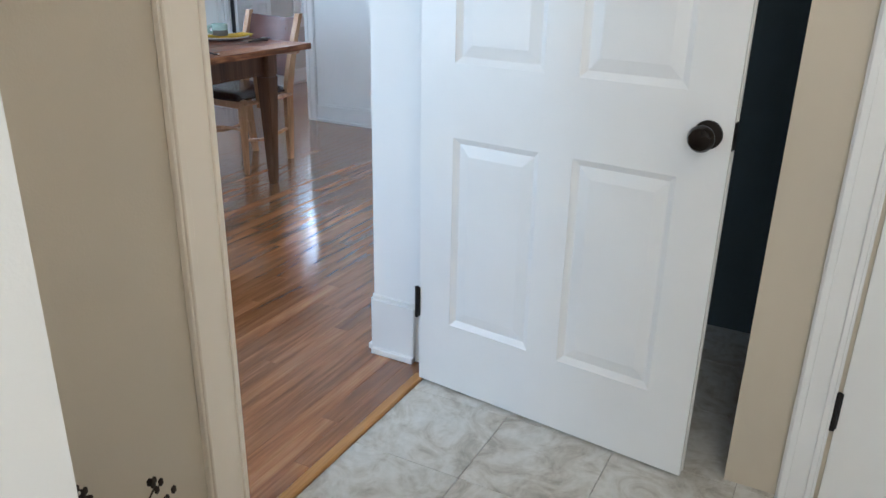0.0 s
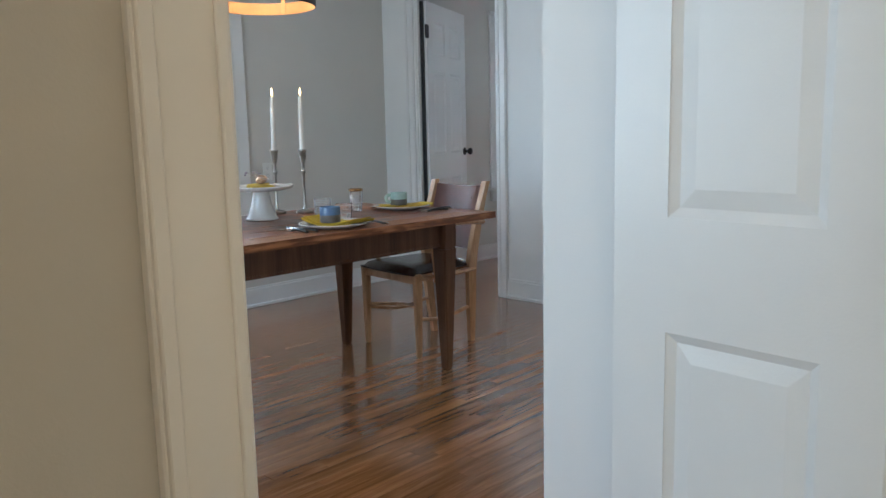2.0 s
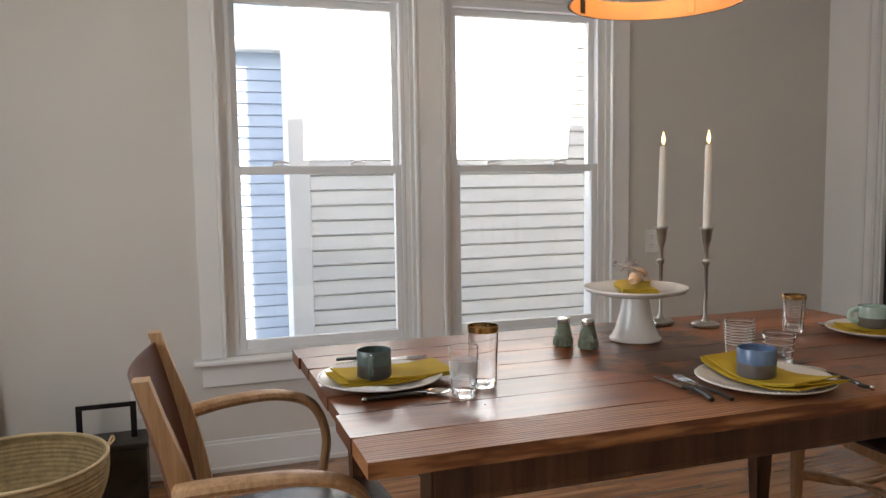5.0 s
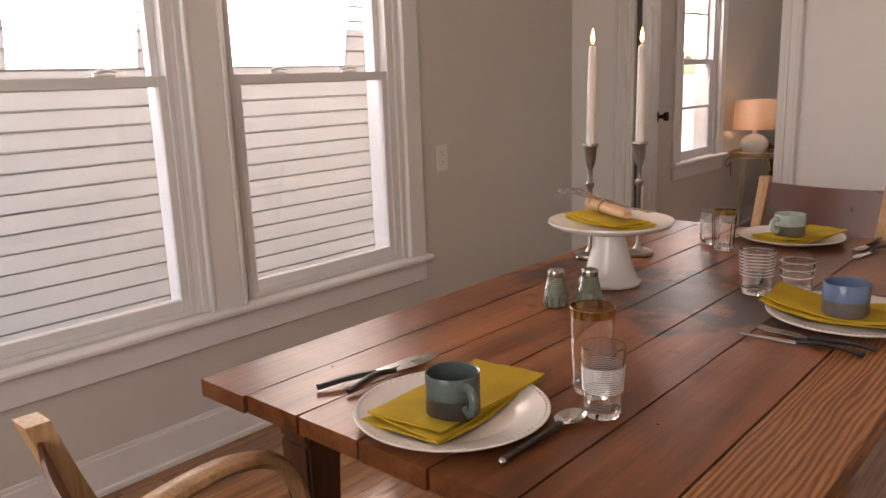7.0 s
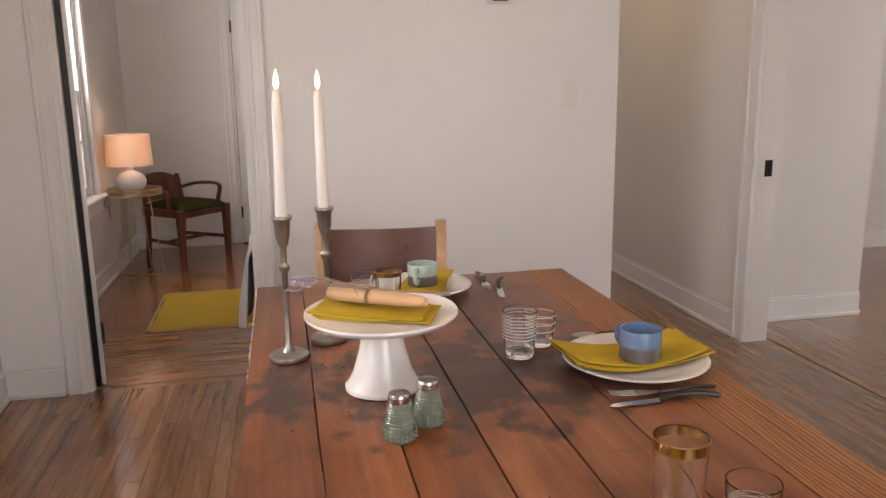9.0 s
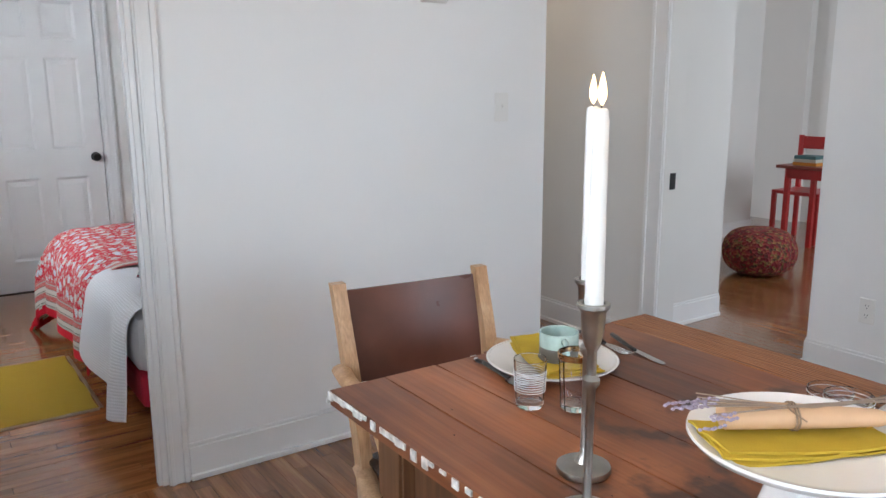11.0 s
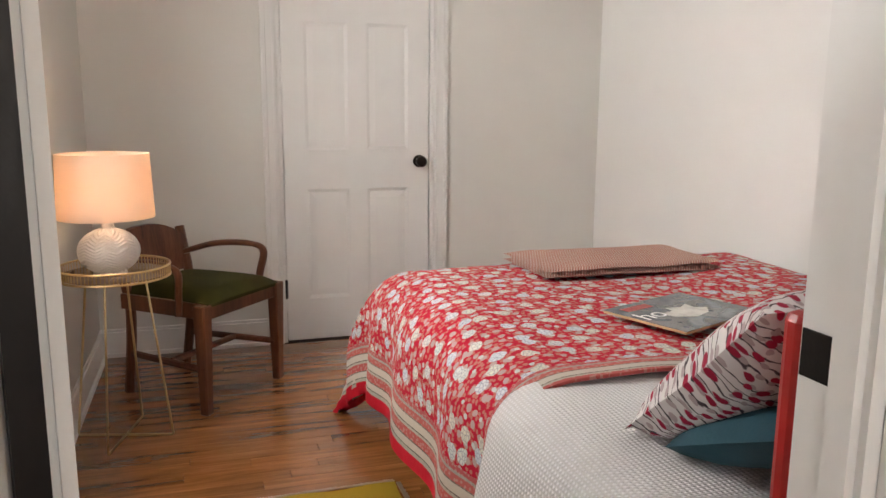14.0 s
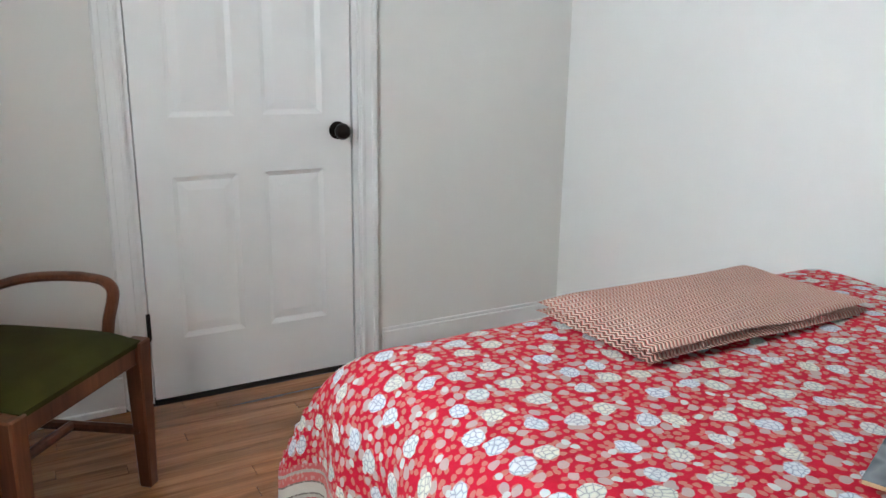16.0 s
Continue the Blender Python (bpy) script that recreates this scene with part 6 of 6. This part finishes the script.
for i in range(n + 1):
    a = math.pi * (i / n - 0.5)
    rr, z = 0.25 * max(0.03, math.cos(a)) ** 0.55, 0.17 + 0.17 * math.sin(a)
    rings.append([bm.verts.new(((rr + 0.010 * abs(math.sin(10 * t_)) * math.cos(a)) * math.cos(t_), (rr + 0.010 * abs(math.sin(10 * t_)) * math.cos(a)) * math.sin(t_), z)) for t_ in [2 * math.pi * j / k for j in range(k)]])
for a, b in zip(rings, rings[1:]):
    for j in range(k):
        bm.faces.new((a[j], a[(j + 1) % k], b[(j + 1) % k], b[j]))
bm.faces.new(rings[0][::-1]), bm.faces.new(rings[-1])
yarn, nt_, b_ = shader("mixed_yarn", 0.9)
vo_ = node(nt_, "ShaderNodeTexVoronoi", Scale=55.0)
nt_.links.new(coords(nt_, (1, 1, 1), False), vo_.inputs["Vector"])
sx_ = nt_.nodes.new("ShaderNodeSeparateXYZ")
nt_.links.new(vo_.outputs["Color"], sx_.inputs[0])
nt_.links.new(ramp(nt_, sx_.outputs[0], [(0.1, (0.16, 0.015, 0.02)), (0.35, (0.25, 0.03, 0.03)), (0.55, (0.06, 0.03, 0.02)), (0.75, (0.30, 0.18, 0.06)), (0.9, (0.30, 0.05, 0.04))]), b_.inputs["Base Color"])
bump(nt_, b_, vo_.outputs["Distance"], 0.9, 0.01)
part("knit", bm, yarn, pf, smooth=True)

dk = thing("desk", (0.80, -6.50, 0), "small red painted desk", "desk")
bm = bmesh.new()
box(bm, -0.32, 0.32, -0.25, 0.25, 0.70, 0.725, 0.004)
part("desktop", bm, plain("red_brown_wood", (0.20, 0.035, 0.022), 0.4), dk)
for x in (-0.24, 0.24):
    for y in (-0.19, 0.19):
        bm = bmesh.new()
        box(bm, x - 0.02, x + 0.02, y - 0.02, y + 0.02, 0, 0.70, 0.003)
        part("leg", bm, REDPAINT, dk)
bm = bmesh.new()
box(bm, -0.24, 0.24, -0.21, -0.17, 0.58, 0.70, 0.003), box(bm, -0.24, 0.24, 0.17, 0.21, 0.62, 0.70, 0.003)
part("apron", bm, REDPAINT, dk)
for k, (c, w) in enumerate((((0.5, 0.2, 0.03), 0.20), ((0.55, 0.53, 0.45), 0.19), ((0.06, 0.14, 0.14), 0.18))):
    bk_ = thing("book", (0.92, -6.40, 0.7255 + 0.026 * k), "book in a stack on the red desk", "book", "stack of books")
    bm = bmesh.new()
    box(bm, -w / 2, w / 2, -0.08, 0.08, 0, 0.025, 0.002)
    part("book_cover", bm, plain("book_cloth", c, 0.6), bk_)
rc = thing("red_chair", (1.26, -6.98, 0), "red painted wooden chair behind the desk", "chair")
bm = bmesh.new()
box(bm, -0.22, 0.22, -0.20, 0.20, 0.42, 0.45, 0.005)
part("seat", bm, REDPAINT, rc)
for x in (-0.2, 0.2):
    for y, h in ((-0.18, 0.92), (0.18, 0.42)):
        bm = bmesh.new()
        box(bm, x - 0.018, x + 0.018, y - 0.018, y + 0.018, 0, h, 0.003)
        part("leg", bm, REDPAINT, rc)
bm = bmesh.new()
box(bm, -0.18, 0.18, -0.19, -0.17, 0.80, 0.91, 0.003)
box(bm, -0.18, 0.18, -0.19, -0.17, 0.62, 0.68, 0.003)
part("backrest", bm, REDPAINT, rc)

# dried plant in the entry
dp = thing("dried_plant", (-3.97, -3.72, 0), "dark dried flower stems in a brown pot", "plant")
bm = bmesh.new()
lathe(bm, [(0.05, 0), (0.075, 0.02), (0.085, 0.16), (0.07, 0.24), (0.055, 0.26), (0.050, 0.25), (0.002, 0.24)], 28)
part("pot", bm, plain("brown_pot", (0.10, 0.05, 0.03), 0.5), dp, smooth=True)
bm = bmesh.new()
rnd = random.Random(8)
for k in range(14):
    a, l = rnd.uniform(0, 6.28), rnd.uniform(0.09, 0.17)
    ex, ey = 0.10 * math.cos(a) * rnd.random(), 0.10 * math.sin(a) * rnd.random()
    tube(bm, curve([(0, 0, 0.24), (ex * 0.4, ey * 0.4, 0.24 + l * 0.6), (ex, ey, 0.24 + l)], 4), 0.0018, 5)
    for j in range(6):
        bmesh.ops.create_icosphere(bm, subdivisions=1, radius=0.006, matrix=Matrix.Translation((ex + rnd.uniform(-0.012, 0.012), ey + rnd.uniform(-0.012, 0.012), 0.24 + l + rnd.uniform(-0.03, 0.01))) @ Matrix.Diagonal((1, 0.5, 1.5, 1)))
tagged(part("flower_stems", bm, plain("dark_dried_flower", (0.03, 0.02, 0.015), 0.9), dp), kind="stuff")

for nm, x0, x1, y0, y1, z0, z1 in (("strike_plate", -3.522, -3.518, -3.53, -3.49, 0.83, 0.93), ("strike_plate", 0.045, 0.088, -1.0725, -1.0695, 0.875, 0.925), ("strike_plate", -0.0775, -0.0745, -3.54, -3.50, 0.84, 0.92)):
    bm = bmesh.new()
    box(bm, x0, x1, y0, y1, z0, z1, 0.0005)
    tagged(part(nm, bm, IRON), "black metal strike plate in the door jamb", "", "", "structure")
bm = bmesh.new()
box(bm, -3.525, -2.80, -3.630, -3.598, -0.012, 0.008, 0.004)
tagged(part("threshold", bm, OAK_EDGE), "varnished oak threshold strip", "", "", "structure")

# ---- entry floor: stone-look vinyl tiles ----
def stone_material():
    m, nt, b = shader("stone_look_tile", 0.42)
    v = coords(nt)
    n1 = node(nt, "ShaderNodeTexNoise", Scale=9.0, Detail=8.0, Roughness=0.65, Distortion=1.4)
    n2 = node(nt, "ShaderNodeTexNoise", Scale=45.0, Detail=4.0)
    nt.links.new(v, n1.inputs["Vector"]), nt.links.new(v, n2.inputs["Vector"])
    c = ramp(nt, n1.outputs[0], [(0.34, (0.38, 0.35, 0.30)), (0.44, (0.52, 0.49, 0.43)), (0.55, (0.62, 0.60, 0.55)), (0.70, (0.68, 0.67, 0.63))])
    c = mix(nt, 0.4, c, ramp(nt, n2.outputs[0], [(0.35, (0.75, 0.75, 0.72)), (0.6, (1, 1, 1))]), "MULTIPLY")
    nt.links.new(c, b.inputs["Base Color"])
    bump(nt, b, n1.outputs[0], 0.15)
    return m


STONE = stone_material()
structure("floor_entry", [(-5.6, -2.0, -5.7, -3.60, -0.10, -0.006)], plain("tile_joint", (0.30, 0.28, 0.24), 0.8), label="entry floor under the tiles")
tile_me = None
for i in range(12):
    for j in range(7):
        x, y = -5.62 + i * 0.305, -3.632 - (j + 1) * 0.305
        if x > -2.1 or y < -5.7:
            continue
        if tile_me is None:
            bm = bmesh.new()
            box(bm, 0.0008, 0.3042, 0.0008, 0.3042, -0.005, 0.0, 0.0008)
            o = part("tile", bm, STONE, bpy.data.objects["floor_entry"])
            tile_me = o.data
        else:
            o = new("tile", tile_me)
            o.parent = bpy.data.objects["floor_entry"]
        o.location = (x, y, 0)

# ---- strip floors ----
def strip_floor(name, x0, x1, y0, y1, along, near, material, label, width=0.057, seed=1):
    """Oak strips along x or y; those inside near become objects of their own, the rest one mesh."""
    rnd = random.Random(seed)
    floor = thing(name, (0, 0, 0), label, "")
    floor["kind"] = "structure"
    lengths = [0.42, 0.60, 0.78, 0.96, 1.20]
    shared = {}
    rest = bmesh.new()
    count = 0
    a0, a1, b0, b1 = (x0, x1, y0, y1) if along == "x" else (y0, y1, x0, x1)
    n = int((b1 - b0) / width)
    for k in range(n):
        p = a0 - rnd.uniform(0, 0.8)
        b = b0 + k * width
        while p < a1:
            L = rnd.choice(lengths)
            s, e = max(p, a0), min(p + L, a1)
            p += L
            if e - s < 0.02:
                continue
            cx, cy = ((s + e) / 2, b + width / 2) if along == "x" else (b + width / 2, (s + e) / 2)
            whole = e - s > L - 1e-6
            if whole and count < 300 and near[0] < cx < near[1] and near[2] < cy < near[3]:
                count += 1
                if L not in shared:
                    bm = bmesh.new()
                    h, w = L / 2 - 0.0004, width / 2 - 0.0004
                    (box(bm, -h, h, -w, w, -0.015, 0.0, 0.0006) if along == "x" else box(bm, -w, w, -h, h, -0.015, 0.0, 0.0006))
                    o = part("floor_strip", bm, material, floor)
                    shared[L] = o.data
                else:
                    o = new("floor_strip", shared[L])
                    o.parent = floor
                o.location = (cx, cy, rnd.uniform(-0.0003, 0))
            else:
                u0, u1, v0, v1 = (s + 0.0004, e - 0.0004, b + 0.0004, b + width - 0.0004)
                x_, X_, y_, Y_ = (u0, u1, v0, v1) if along == "x" else (v0, v1, u0, u1)
                vs = [rest.verts.new(q) for q in ((x_, y_, 0), (X_, y_, 0), (X_, Y_, 0), (x_, Y_, 0), (x_, y_, -0.015), (X_, y_, -0.015), (X_, Y_, -0.015), (x_, Y_, -0.015))]
                for f in ((0, 1, 2, 3), (0, 4, 5, 1), (1, 5, 6, 2), (2, 6, 7, 3), (3, 7, 4, 0)):
                    rest.faces.new([vs[q] for q in f])
    tagged(part("floor_strips", rest, material, floor), kind="stuff")


strip_floor("floor_dining", -4.6, 0.0, -3.600, 0.0, "x", (-3.6, -0.2, -3.6, 0.0), OAK_X, "glossy red-brown oak strip floor in the dining room", seed=2)
strip_floor("floor_living", -2.0, 5.6, -8.0, -3.600, "x", (-0.4, 0.4, -4.6, -3.6), OAK_X, "oak strip floor in the living room", seed=5)
strip_floor("floor_hall", 0.0, 5.6, -3.600, -2.62, "x", (0.0, 0.6, -3.5, -2.7), OAK_X, "oak strip floor in the hall", seed=6)
strip_floor("floor_bedroom", 0.0, 3.215, -2.62, 0.0, "y", (0.0, 3.0, -2.0, 0.0), OAK_Y, "glossy oak strip floor in the bedroom", seed=7)
